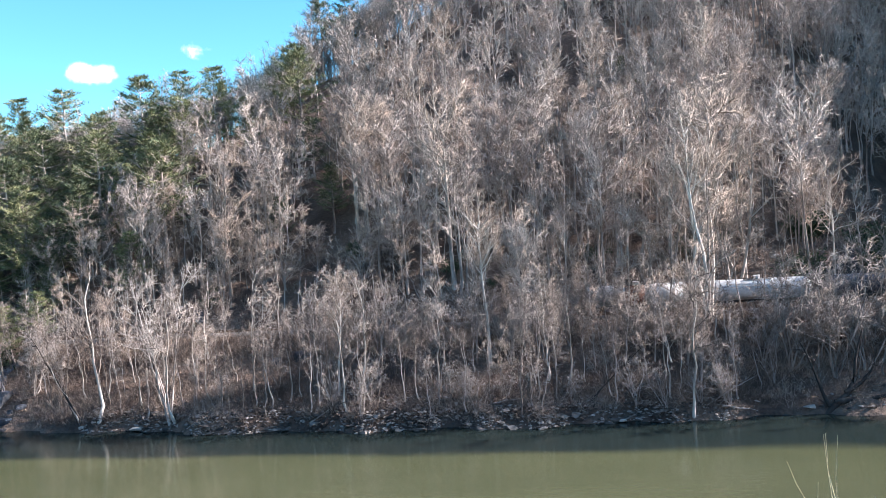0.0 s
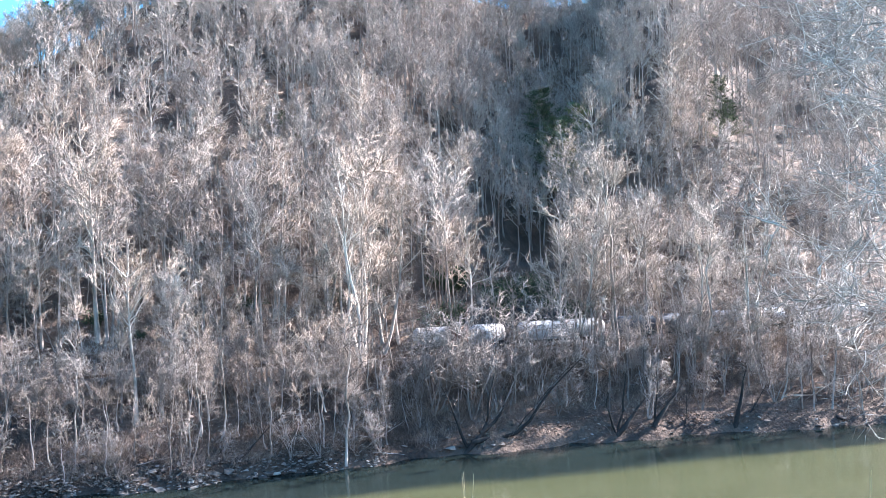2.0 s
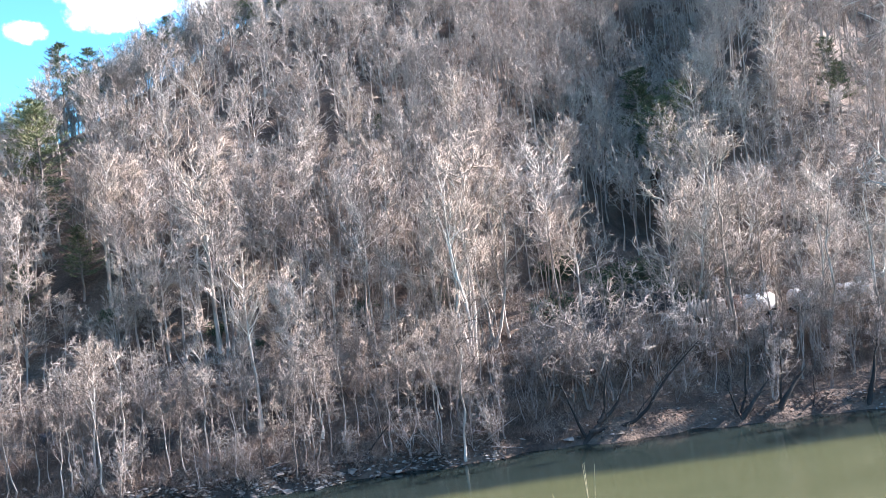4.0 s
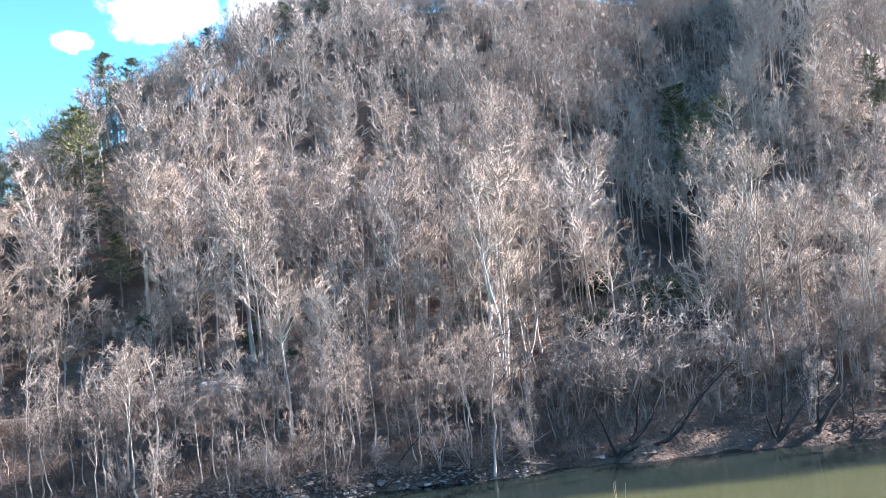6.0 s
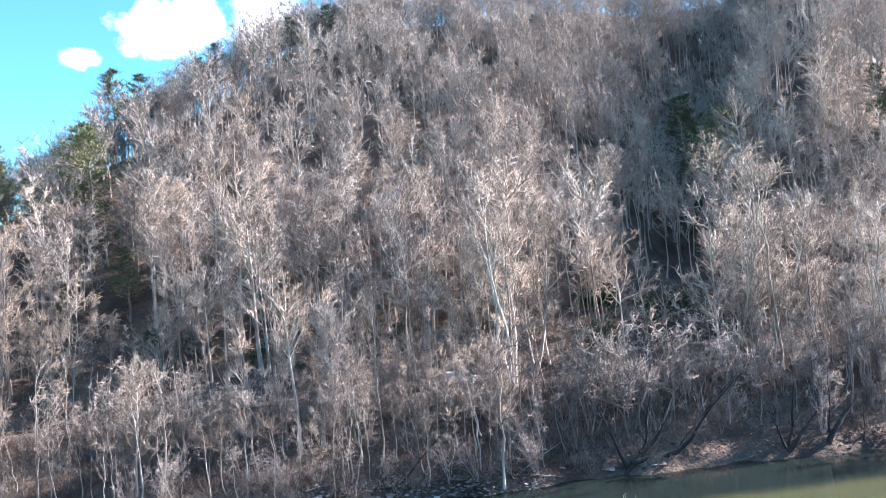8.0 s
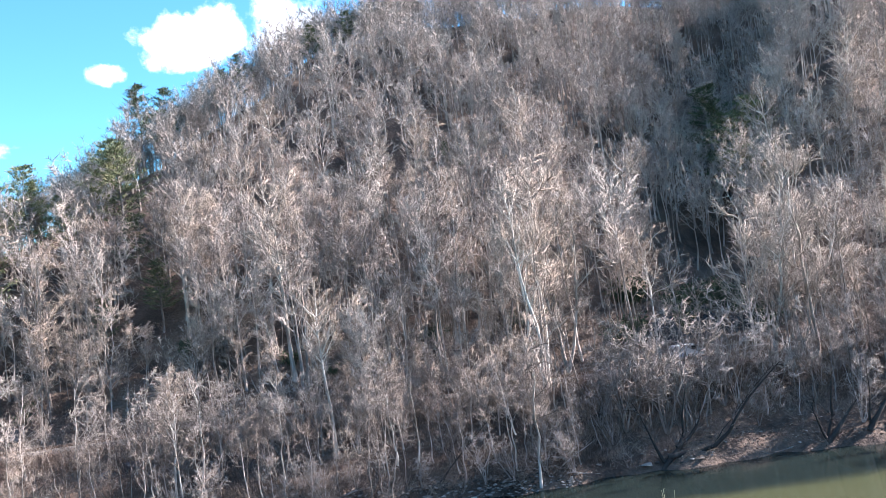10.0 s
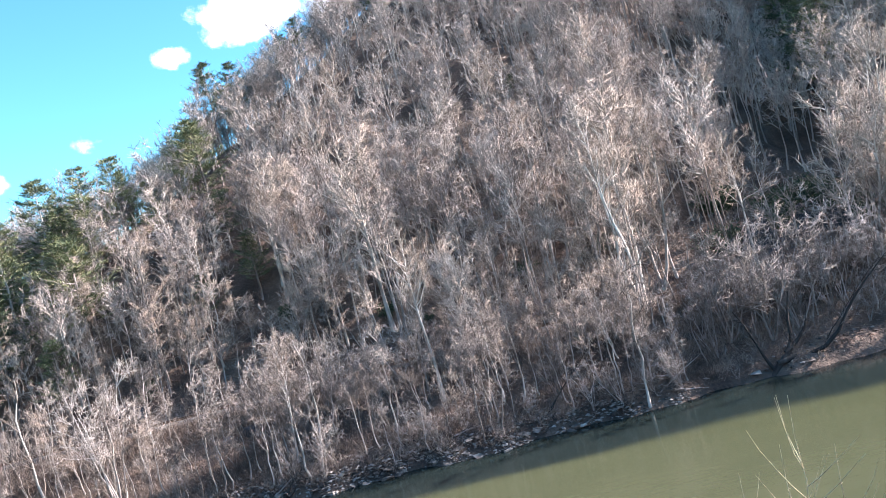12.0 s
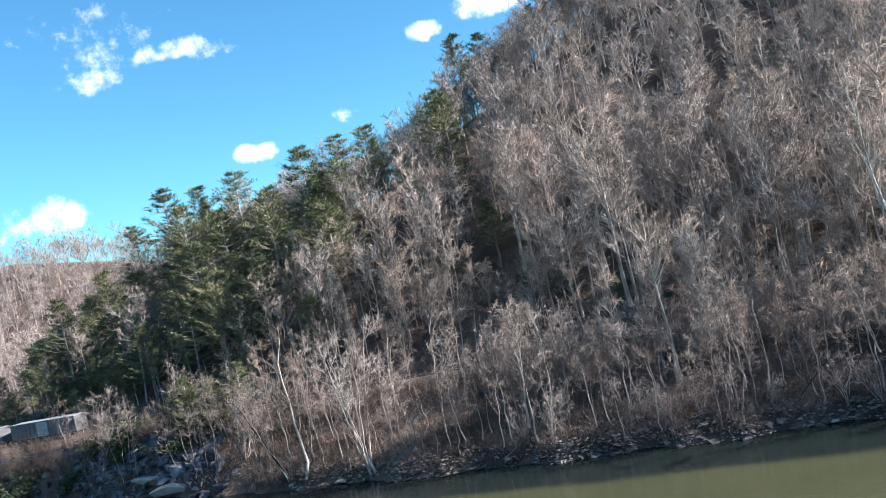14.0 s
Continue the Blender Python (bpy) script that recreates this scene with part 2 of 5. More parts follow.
def build_ground():
    xs, ys = gather(-190, 190, 1.6, 2500, 16), np.concatenate([gather(0, 60, 2.0, 2500, 14)[:45], np.arange(62, 290, 1.5), 290 + np.geomspace(3, 2500, 26)])
    ys = np.unique(np.round(ys, 3))
    X, Y = np.meshgrid(xs, ys)
    Z = ground_z(X, Y)
    nx, ny = len(xs), len(ys)
    i = (np.arange(ny - 1)[:, None] * nx + np.arange(nx - 1)[None]).ravel()
    f = np.stack([i, i + 1, i + nx + 1, i + nx], 1)
    ob = mesh_object("ground", np.stack([X, Y, Z], 2).reshape(-1, 3), f, LITTER, smooth=True)
    tagged(ob, "steep hillside and river banks of brown leaf litter", "ground", kind="structure")
    x, y = 2600, 2600
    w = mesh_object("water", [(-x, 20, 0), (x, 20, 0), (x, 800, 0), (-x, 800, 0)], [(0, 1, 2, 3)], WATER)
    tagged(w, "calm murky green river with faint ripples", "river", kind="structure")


build_ground()


# ---- trees ----
class Wood:
    """Collects tubes and tapering twigs as triangles."""

    def __init__(self):
        self.v, self.f, self.n = [], [], 0

    def add(self, v, f):
        self.v.append(v)
        self.f.append(f + self.n)
        self.n += len(v)

    def tubes(self, lines, radii, sides):
        """lines (m, p, 3), radii (m, p): open tubes with a closed tip where the last radius is 0."""
        m, p, _ = lines.shape
        d = np.gradient(lines, axis=1)
        d /= np.linalg.norm(d, axis=2, keepdims=True) + 1e-9
        ref = np.where(np.abs(d[..., 2:3]) > 0.9, np.array([1.0, 0, 0]), np.array([0, 0, 1.0]))
        a = np.cross(d, ref)
        a /= np.linalg.norm(a, axis=2, keepdims=True) + 1e-9
        b = np.cross(d, a)
        th = np.arange(sides) * 2 * math.pi / sides
        ring = a[:, :, None] * np.cos(th)[None, None, :, None] + b[:, :, None] * np.sin(th)[None, None, :, None]
        v = (lines[:, :, None] + ring * radii[:, :, None, None]).reshape(-1, 3)
        base = (np.arange(m)[:, None, None] * p + np.arange(p - 1)[None, :, None]) * sides
        k = np.arange(sides)[None, None]
        q0, q1 = base + k, base + (k + 1) % sides
        f = np.concatenate([np.stack([q0, q1, q1 + sides], -1).reshape(-1, 3), np.stack([q0, q1 + sides, q0 + sides], -1).reshape(-1, 3)])
        self.add(v, f)

    def spikes(self, a, b, r):
        """Three-sided tapering twigs from a to b."""
        m = len(a)
        d = b - a
        d = d / (np.linalg.norm(d, axis=1, keepdims=True) + 1e-9)
        u = np.cross(d, np.where(np.abs(d[:, 2:3]) > 0.9, np.array([1.0, 0, 0]), np.array([0, 0, 1.0])))
        u /= np.linalg.norm(u, axis=1, keepdims=True) + 1e-9
        w = np.cross(d, u)
        r = np.broadcast_to(r, (m,))[:, None]
        v = np.stack([a + u * r, a + (-0.5 * u + 0.87 * w) * r, a + (-0.5 * u - 0.87 * w) * r, b], 1).reshape(-1, 3)
        i = np.arange(m)[:, None] * 4
        f = np.concatenate([i + [0, 1, 3], i + [1, 2, 3], i + [2, 0, 3]])
        self.add(v, f)

    def blades(self, a, b, r, rs):
        """Slivers for the finest far-off twigs."""
        m = len(a)
        d = b - a
        u = np.cross(d, rs.normal(size=(m, 3)))
        u /= np.linalg.norm(u, axis=1, keepdims=True) + 1e-9
        v = np.stack([a + u * r, a - u * r, b], 1).reshape(-1, 3)
        self.add(v, np.arange(m * 3).reshape(-1, 3))

    def arrays(self):
        return np.concatenate(self.v), np.concatenate(self.f)

    def mesh(self, name, mat, smooth=False):
        v, f = self.arrays()
        me = bpy.data.meshes.new(name)
        me.from_pydata(v.tolist(), [], f.tolist())
        me.materials.append(mat)
        if smooth:
            me.polygons.foreach_set("use_smooth", [True] * len(me.polygons))
        return me


def sample(lines, row, t):
    """Points and directions at the fraction t along the rows of a set of polylines."""
    p = lines.shape[1]
    s = np.clip(t, 0, 0.9999) * (p - 1)
    i = s.astype(int)
    fr = (s - i)[:, None]
    a, b = lines[row, i], lines[row, i + 1]
    d = b - a
    return a + d * fr, d / (np.linalg.norm(d, axis=1, keepdims=True) + 1e-9)


def shoots(rs, lines, count, t0, t1, angle, length, up, points, wander, shorten=0.5):
    """Children of polylines: count on each, leaving at about angle degrees, bending upwards."""
    m = len(lines)
    row = np.repeat(np.arange(m), count)
    t = rs.uniform(t0, t1, m * count)
    o, d = sample(lines, row, t)
    r = rs.normal(size=(len(o), 3))
    side = np.cross(d, r)
    side /= np.linalg.norm(side, axis=1, keepdims=True) + 1e-9
    an = np.radians(angle * rs.uniform(0.65, 1.35, len(o)))[:, None]
    way = d * np.cos(an) + side * np.sin(an)
    ln = (length * rs.uniform(0.6, 1.25, len(o)) * (1 - shorten * t))[:, None]
    out, at, w = [o], o, way
    for _ in range(points - 1):
        w = w + np.array([0, 0, up]) + rs.normal(size=w.shape) * wander
        w = w / np.linalg.norm(w, axis=1, keepdims=True)
        at = at + w * ln / (points - 1)
        out.append(at)
    return np.stack(out, 1), t


def bare_tree(seed, height=18.0, girth=0.22, stems=1, lean=0.0, first=0.3, limbs=14, branches=6, twigs=8, limb_angle=42, limb_length=0.30,
              up=0.22, wander=0.12, spread=0.12, twig_length=0.8, twig_girth=0.02, sides=6, cheap=False, fine=True, limbs_in_crown=False, crook=0.018, top=0.8, shorten=0.3):
    """A leafless tree: (trunk wood, crown wood)."""
    rs = np.random.RandomState(seed)
    trunk, crown = Wood(), Wood()
    p = 5 if cheap else 9
    lines = []
    for s in range(stems):
        az = rs.uniform(0, 6.28)
        tilt = lean if stems == 1 else spread * rs.uniform(0.5, 1.4)
        z = np.linspace(0, 1, p)
        hgt = height * top * (1 if s == 0 else rs.uniform(0.75, 1.0))
        wob = np.cumsum(rs.normal(size=(p, 2)) * crook * height * 3 / p, axis=0)
        wob[0] = 0
        lines.append(np.stack([np.cos(az) * tilt * z ** 1.1 * hgt + wob[:, 0], np.sin(az) * tilt * z ** 1.1 * hgt + wob[:, 1], z * hgt - 0.4], 1))
    lines = np.array(lines)
    prof = girth * (1 - np.linspace(0, 1, p)) ** 0.8 * 0.94 + girth * 0.04
    prof = prof * (1 + 0.5 * np.exp(-np.linspace(0, 1, p) * 18))
    trunk.tubes(lines, np.tile(prof, (stems, 1)) / (stems ** 0.4), 4 if cheap else sides)
    L, t = shoots(rs, lines, max(2, limbs // stems), first, 0.99, limb_angle, limb_length * height, up, 3 if cheap else 6, wander, shorten)
    r0 = np.maximum(np.interp(t, np.linspace(0, 1, p), prof) * 0.62, girth * 0.3) / (stems ** 0.4)
    q = np.linspace(1, 0.25, L.shape[1])[None]
    (crown if cheap or limbs_in_crown else trunk).tubes(L, r0[:, None] * q, 3 if cheap else 4)
    if cheap:
        B, _ = shoots(rs, L, branches, 0.2, 1.0, 34, limb_length * height * 0.42, 0.2, 3, 0.2)
        crown.spikes(B[:, 0], B[:, 2], twig_girth * 1.3)
    else:
        B, _ = shoots(rs, L, branches, 0.15, 1.0, 40, limb_length * height * 0.40, up * 0.9, 4, wander * 1.6)
        if fine:
            crown.tubes(B, np.tile(np.array([2.0, 1.6, 1.2, 0.5]) * twig_girth, (len(B), 1)), 3)
        else:
            crown.tubes(B[:, [0, 1, 3]], np.tile(np.array([1.6, 1.25, 0.4]) * twig_girth, (len(B), 1)), 3)
    pts = 3
    T, _ = shoots(rs, B, twigs, 0.15, 1.0, 52, twig_length, 0.06, pts, 0.3, 0.2)
    T2, _ = shoots(rs, L, max(2, twigs // 2), 0.4, 1.0, 50, twig_length * 1.2, 0.06, pts, 0.3, 0.2)
    for q in (T, T2):
        if cheap:
            crown.blades(q[:, 0], q[:, 2], twig_girth, rs)
        elif fine:
            crown.spikes(q[:, 0], q[:, 1], twig_girth)
            crown.spikes(q[:, 1], q[:, 2], twig_girth * 0.8)
        else:
            crown.spikes(q[:, 0], q[:, 2], twig_girth)
    return trunk, crown


def thing(name, label, category, group=""):
    return tagged(new(name), label, category, group)


def put_mesh(name, me, parent, label=""):
    ob = new(name, me)
    ob.parent = parent
    return tagged(ob, label) if label else ob


def pine_wood(seed, height=20.0, spread=5.2, first=0.30, droop=0.0):
    """A white pine: whorls of level boughs with flat sprays of needles, gaps between."""
    rs = np.random.RandomState(seed)
    trunk, needles = Wood(), Wood()
    z = np.linspace(0, 1, 7)
    line = np.stack([rs.normal(size=7) * 0.08, rs.normal(size=7) * 0.08, z * height - 0.4], 1)[None]
    trunk.tubes(line, (0.26 * (1 - z) ** 0.9 + 0.02)[None], 6)
    lines = []
    levels = int(height * (1 - first) / 0.95)
    for k in range(levels):
        f = first + (1 - first) * k / levels
        for j in range(rs.randint(4, 7)):
            az = rs.uniform(0, 6.28)
            ln = spread * (1 - ((f - first) / (1 - first)) ** 1.4) * rs.uniform(0.35, 1.25) * min(1, 0.8 + (f - first) * 3) + 0.4
            hz = f * height + rs.uniform(-0.25, 0.25)
            s = np.linspace(0, 1, 4)
            lines.append(np.stack([np.cos(az) * ln * s, np.sin(az) * ln * s, hz + ln * (0.10 * s + 0.22 * s ** 2) * (1 + f)], 1))
    lines = np.array(lines)
    trunk.tubes(lines, np.tile(np.array([0.06, 0.045, 0.03, 0.01]), (len(lines), 1)), 3)
    row = np.repeat(np.arange(len(lines)), 17)
    t = rs.uniform(0.25, 1.0, len(row)) ** 0.8
    o, d = sample(lines, row, t)
    for _ in range(3):
        side = rs.normal(size=o.shape) * np.array([1, 1, 0.35]) + d * 1.1 + np.array([0, 0, 0.3])
        side /= np.linalg.norm(side, axis=1, keepdims=True)
        a = o + rs.normal(size=o.shape) * np.array([0.3, 0.3, 0.09])
        needles.blades(a, a + side * rs.uniform(0.4, 0.95, (len(o), 1)), 0.058, rs)
    return trunk, needles

SLOPE = "bare trees on the far slope"
KINDS = {}


def tree_kind(key, name, label, trunk_mat, twig_mat, **kw):
    made = []
    for seed in kw.pop("seeds"):
        t, c = bare_tree(seed, **kw)
        made.append((t.mesh("trunk", trunk_mat, True), c.mesh("crown", twig_mat, True)))
    KINDS[key] = (name, label, made, kw.get("height", 18.0))


tree_kind("white", "sycamore_tree", "tall bare sycamore with white trunk and pale twigs", BARK_PALE, TWIG_PINK, seeds=(11, 12, 13), height=26.0, girth=0.27, first=0.5, crook=0.010,
          limbs=18, branches=7, twigs=5, limb_angle=46, limb_length=0.28, up=0.12, wander=0.18, twig_length=1.25, twig_girth=0.032, fine=False)
tree_kind("tall", "bare_tree", "tall slender bare hardwood with grey trunk", BARK_GREY, TWIG_GREY, seeds=(21, 22, 23, 24), height=19.0, girth=0.125, first=0.40,
          limbs=15, branches=6, twigs=4, limb_angle=46, limb_length=0.28, up=0.13, wander=0.17, twig_length=1.25, twig_girth=0.03, fine=False, top=0.9, shorten=0.4)
tree_kind("pink", "bare_tree", "bare hardwood with dense reddish-tan twigs", BARK_GREY, TWIG_PINK, seeds=(31, 32, 33, 34), height=17.0, girth=0.118, first=0.30,
          limbs=16, branches=6, twigs=4, limb_angle=48, limb_length=0.31, up=0.12, wander=0.18, twig_length=1.25, twig_girth=0.03, fine=False, top=0.88, shorten=0.4)
tree_kind("pale", "sycamore_tree", "broad bare sycamore with a dense whitish crown", BARK_PALE, TWIG_WHITE, seeds=(14, 15, 16, 17), height=28.0, girth=0.36, stems=3, spread=0.18, first=0.22,
          limbs=36, branches=8, twigs=5, limb_angle=40, limb_length=0.22, up=0.14, wander=0.22, twig_length=1.25, twig_girth=0.031, top=0.88, fine=False, crook=0.035)
tree_kind("bushy", "bank_tree", "spreading many-stemmed bare tree with pale grey twigs", BARK_GREY, TWIG_GREY, seeds=(41, 42, 43), height=11.0, girth=0.14, stems=5, spread=0.40, first=0.25,
          limbs=25, branches=5, twigs=4, limb_angle=50, limb_length=0.34, up=0.08, wander=0.32, twig_length=0.9, twig_girth=0.025, fine=False, crook=0.035)
tree_kind("clump", "bank_tree", "tall clump of slim bare grey stems and twigs", BARK_GREY, TWIG_GREY, seeds=(46, 47), height=22.0, girth=0.18, stems=4, spread=0.18, first=0.42,
          limbs=28, branches=6, twigs=5, limb_angle=48, limb_length=0.26, up=0.12, wander=0.22, twig_length=1.1, twig_girth=0.022, fine=False)
tree_kind("thin", "sapling", "thin bare sapling with a grey crooked stem", BARK_GREY, TWIG_BROWN, seeds=(51, 52, 53, 54, 55), height=12.0, girth=0.09, first=0.42,
          limbs=9, branches=5, twigs=3, limb_angle=50, limb_length=0.34, up=0.1, wander=0.32, twig_length=0.95, twig_girth=0.019, fine=False, limbs_in_crown=True, top=0.9, shorten=0.4, crook=0.045)
tree_kind("pole", "sapling", "thin bare sapling with a pale crooked stem", BARK_PALE, TWIG_BROWN, seeds=(56, 57, 58), height=12.0, girth=0.105, first=0.45,
          limbs=9, branches=5, twigs=3, limb_angle=48, limb_length=0.34, up=0.1, wander=0.28, twig_length=0.95, twig_girth=0.019, fine=False, limbs_in_crown=True, top=0.9, shorten=0.4, crook=0.04)


def plant(key, x, y, height, turn, variant=0, lean=0.0, group=SLOPE):
    name, label, made, full = KINDS[key]
    t, c = made[variant % len(made)]
    ob = thing(name, label, "tree", group)
    put_mesh("trunk", t, ob)
    put_mesh("crown", c, ob)
    s = height / full
    ob.matrix_basis = pose(x, y, float(ground_z(x, y)), 0, lean, 0) @ pose(0, 0, 0, 0, 0, turn) @ Matrix.Diagonal((s, s, s, 1))
    return ob


# kind, x, y, height, turn, variant, lean
HEROES = [
    ("white", -17.2, 138.0, 36.1, 37, 3, -0.7),
    ("tall", -15.2, 137.2, 31.5, 72, 3, 1.8),
    ("white", -10.2, 115.2, 24.8, 203, 1, -0.6),
    ("pole", 15.1, 104.7, 20.3, 335, 0, 4.0),
    ("pale", 20.8, 123.2, 34.8, 144, 1, -1.7),
    ("pale", 25.9, 133.2, 32.8, 71, 1, 1.3),
    ("tall", 37.8, 134.5, 33.0, 281, 2, -1.0),
    ("pale", 54.6, 122.9, 28.2, 276, 2, -4.6),
    ("pale", 58.1, 122.9, 35.7, 357, 2, 10.2),
    ("bushy", 33.4, 110.5, 19.0, 252, 2, 3.3),
    ("bushy", 28.6, 113.0, 18.0, 120, 0, -3.0),
    ("bushy", 37.6, 112.5, 18.0, 20, 1, 4.0),
    ("bushy", 43.0, 114.5, 17.5, 300, 2, -4.0),
    ("bushy", 50.5, 115.5, 16.0, 80, 0, 2.0),
    ("bushy", 47.6, 118.5, 11.5, 170, 1, 3.0),
    ("pale", 73.5, 117.0, 30.0, 156, 1, 2.9),
    ("pale", 81.1, 116.0, 29.6, 50, 0, 1.9),
    ("bushy", 57.6, 106.3, 12.3, 215, 3, -2.9),
    ("bushy", 66.9, 107.7, 10.5, 241, 3, 3.5),
    ("bushy", 45.9, 110.6, 8.7, 352, 2, 6.9),
    ("pole", -63.8, 107.3, 26.5, 141, 1, -2.5),
    ("clump", -53.4, 107.4, 26.2, 7, 3, -2.9),
    ("pole", -52.5, 107.6, 20.2, 317, 2, 6.7),
    ("pink", -55.9, 139.0, 31.0, 313, 1, 1.4),
    ("white", -30.5, 110.7, 17.6, 316, 1, 4.2),
    ("pole", -28.1, 105.9, 16.9, 264, 0, 1.1),
    ("pole", -16.9, 110.6, 13.9, 141, 3, 0.7),
    ("pole", -4.0, 109.7, 11.9, 121, 0, -8.2),
    ("pole", -2.3, 111.5, 14.4, 30, 3, -4.0),
    ("pole", 0.1, 110.8, 15.6, 49, 1, 2.4),
    ("pole", -42.9, 112.1, 16.5, 3, 0, 3.7),
    ("pole", -48.7, 110.5, 11.4, 280, 1, 0.6),
    ("pole", -56.7, 108.0, 10.0, 43, 0, 1.7),
    ("pole", -66.8, 108.1, 13.6, 26, 0, -25.0),
    ("pole", -26.5, 110.5, 19.0, 336, 1, 1.7),
    ("pole", -35.6, 110.7, 8.6, 297, 2, 8.0),
    ("pink", -51.0, 134.5, 17.6, 15, 0, 9.2),
    ("bushy", -36.8, 123.3, 13.5, 196, 1, 15.0),
    ("tall", -8.0, 146.0, 28.0, 226, 3, 3.4),
    ("tall", 6.2, 136.0, 31.6, 282, 1, 3.5),
    ("pink", 9.1, 135.0, 29.4, 104, 2, 2.6),
    ("bushy", -77.4, 114.2, 13.3, 265, 3, 1.7),
    ("bushy", -79.2, 116.6, 12.4, 126, 3, 14.1),
    ("tall", -46.6, 140.0, 25.4, 356, 3, 0.8),
    ("pink", -32.9, 137.8, 17.7, 313, 3, 7.1),
    ("white", 17.1, 134.0, 25.3, 166, 0, 0.6),
    ("tall", 7.0, 134.0, 25.6, 288, 2, 1.6),
    ("pink", 16.8, 135.0, 33.8, 266, 3, 10.6),
    ("tall", 40.9, 122.5, 20.4, 143, 3, -1.3),
    ("bushy", 25.9, 115.4, 7.8, 87, 1, 13.3),
    ("pink", 51.6, 121.5, 28.1, 243, 0, 1.6),
    ("pale", 60.4, 121.0, 35.1, 74, 2, 8.2),
    ("pink", 55.8, 120.0, 25.2, 302, 0, 1.8),
    ("pink", 20.3, 123.0, 34.9, 216, 3, 2.0),
    ("pink", 65.6, 119.0, 25.9, 183, 1, 0.1),
    ("clump", 70.3, 117.0, 22.0, 333, 3, 3.6),
    ("pink", 28.6, 134.5, 30.9, 253, 1, -2.0),
]



def in_hollow(x, y):
    """The open floor of the hollow above the rock cut, where few trees stand."""
    return 134 < y < 178 and abs(x - 47.5 - (y - 134) * 0.45) < 9.0


def near_pine(x, y):
    """Whether a bare tree here would crowd one of the pines."""
    return any((x - p[0]) ** 2 + (y - p[1]) ** 2 < 16 or (abs(x - p[0] * y / p[1]) < 2.6 and 0 < p[1] - y < 13 and p[2] > 12) for p in PINES)


def scatter_trees():
    """Trees of the bank and the lower slope, each one a thing."""
    rs = np.random.RandomState(5)
    spots = [(x, y) for _, x, y, *_ in HEROES]

    def sow(count, x0, x1, y0, y1, power, mix, gap):
        n = tries = 0
        while n < count and tries < count * 60:
            tries += 1
            x, y = rs.uniform(x0, x1), y0 + (y1 - y0) * rs.uniform() ** power
            d, v = y - float(shore_y(x)), y - float(track_y(x))
            if d < 1.2 or -4.6 < v < 4.8 or abs(x) > 0.95 * y + 5 or (47 < x < 57 and 4 < v < 9):
                continue
            if 24 < x < 60 and v < 0 and mix[0][0] != "bushy" and (d > 9 or rs.uniform() < 0.3):
                continue
            if 27 < x < 80 and d < 6.0:
                continue
            if v > 0 and (near_pine(x, y) or in_hollow(x, y)):
                continue
            if any((abs(x / y - a / b) < 0.016 and 112 < y < b + 3) or (0 < x - a < 10 and abs(y - b - 1.5) < 3.5) for a, b in ((-17.0, 138.0), (25.9, 133.2))):
                continue
            if any((x - a) ** 2 + (y - b) ** 2 < gap * gap for a, b in spots):
                continue
            spots.append((x, y))
            key, h = mix[rs.choice(len(mix), p=np.array([m[2] for m in mix]) / sum(m[2] for m in mix))][:2]
            plant(key, x, y, h * rs.uniform(0.72, 1.22), rs.uniform(0, 360), rs.randint(4), rs.uniform(-6, 6))
            n += 1

    sow(26, -14, 23, 113, 123.3, 0.7, (("pink", 16, 2), ("tall", 17, 1), ("bushy", 10, 1)), 2.0)
    sow(34, 60, 112, 101, 123.3, 1.0, (("pink", 16, 2), ("tall", 18, 2), ("bushy", 10, 3)), 2.0)
    sow(175, -84, 112, 104, 123.4, 1.0, (("thin", 12, 5), ("pole", 12, 1.6), ("bushy", 8.5, 1.2), ("pink", 12, 1.3)), 1.6)
    sow(45, -70, 100, 101, 108.5, 1.0, (("thin", 11, 4), ("bushy", 8, 2)), 1.5)
    sow(36, 23, 84, 109.5, 121, 1.0, (("bushy", 10, 1), ("thin", 12, 1.4), ("pink", 13, 0.5)), 1.8)
    sow(34, -138, -80, 112, 123.4, 1.0, (("thin", 11, 3),), 1.8)
    sow(46, -140, -66, 132.8, 146, 1.0, (("thin", 13, 3), ("tall", 15, 1)), 1.8)
    sow(24, -40, 18, 118.5, 123.3, 1.0, (("bushy", 8.5, 1),), 1.8)
    sow(46, -72, 32, 132.8, 147, 1.0, (("bushy", 8.5, 1.4), ("pink", 12, 1)), 1.8)
    sow(70, -70, 32, 132.8, 150, 1.0, (("thin", 11, 3), ("pink", 12, 1)), 1.6)
    sow(225, -84, 125, 133, 176, 1.2, (("tall", 20, 4), ("pink", 17.5, 4), ("white", 24, 0.5), ("thin", 13, 1.5)), 2.4)
    sow(26, -138, -84, 133, 165, 1.0, (("tall", 15, 4), ("thin", 11, 3)), 3.5)


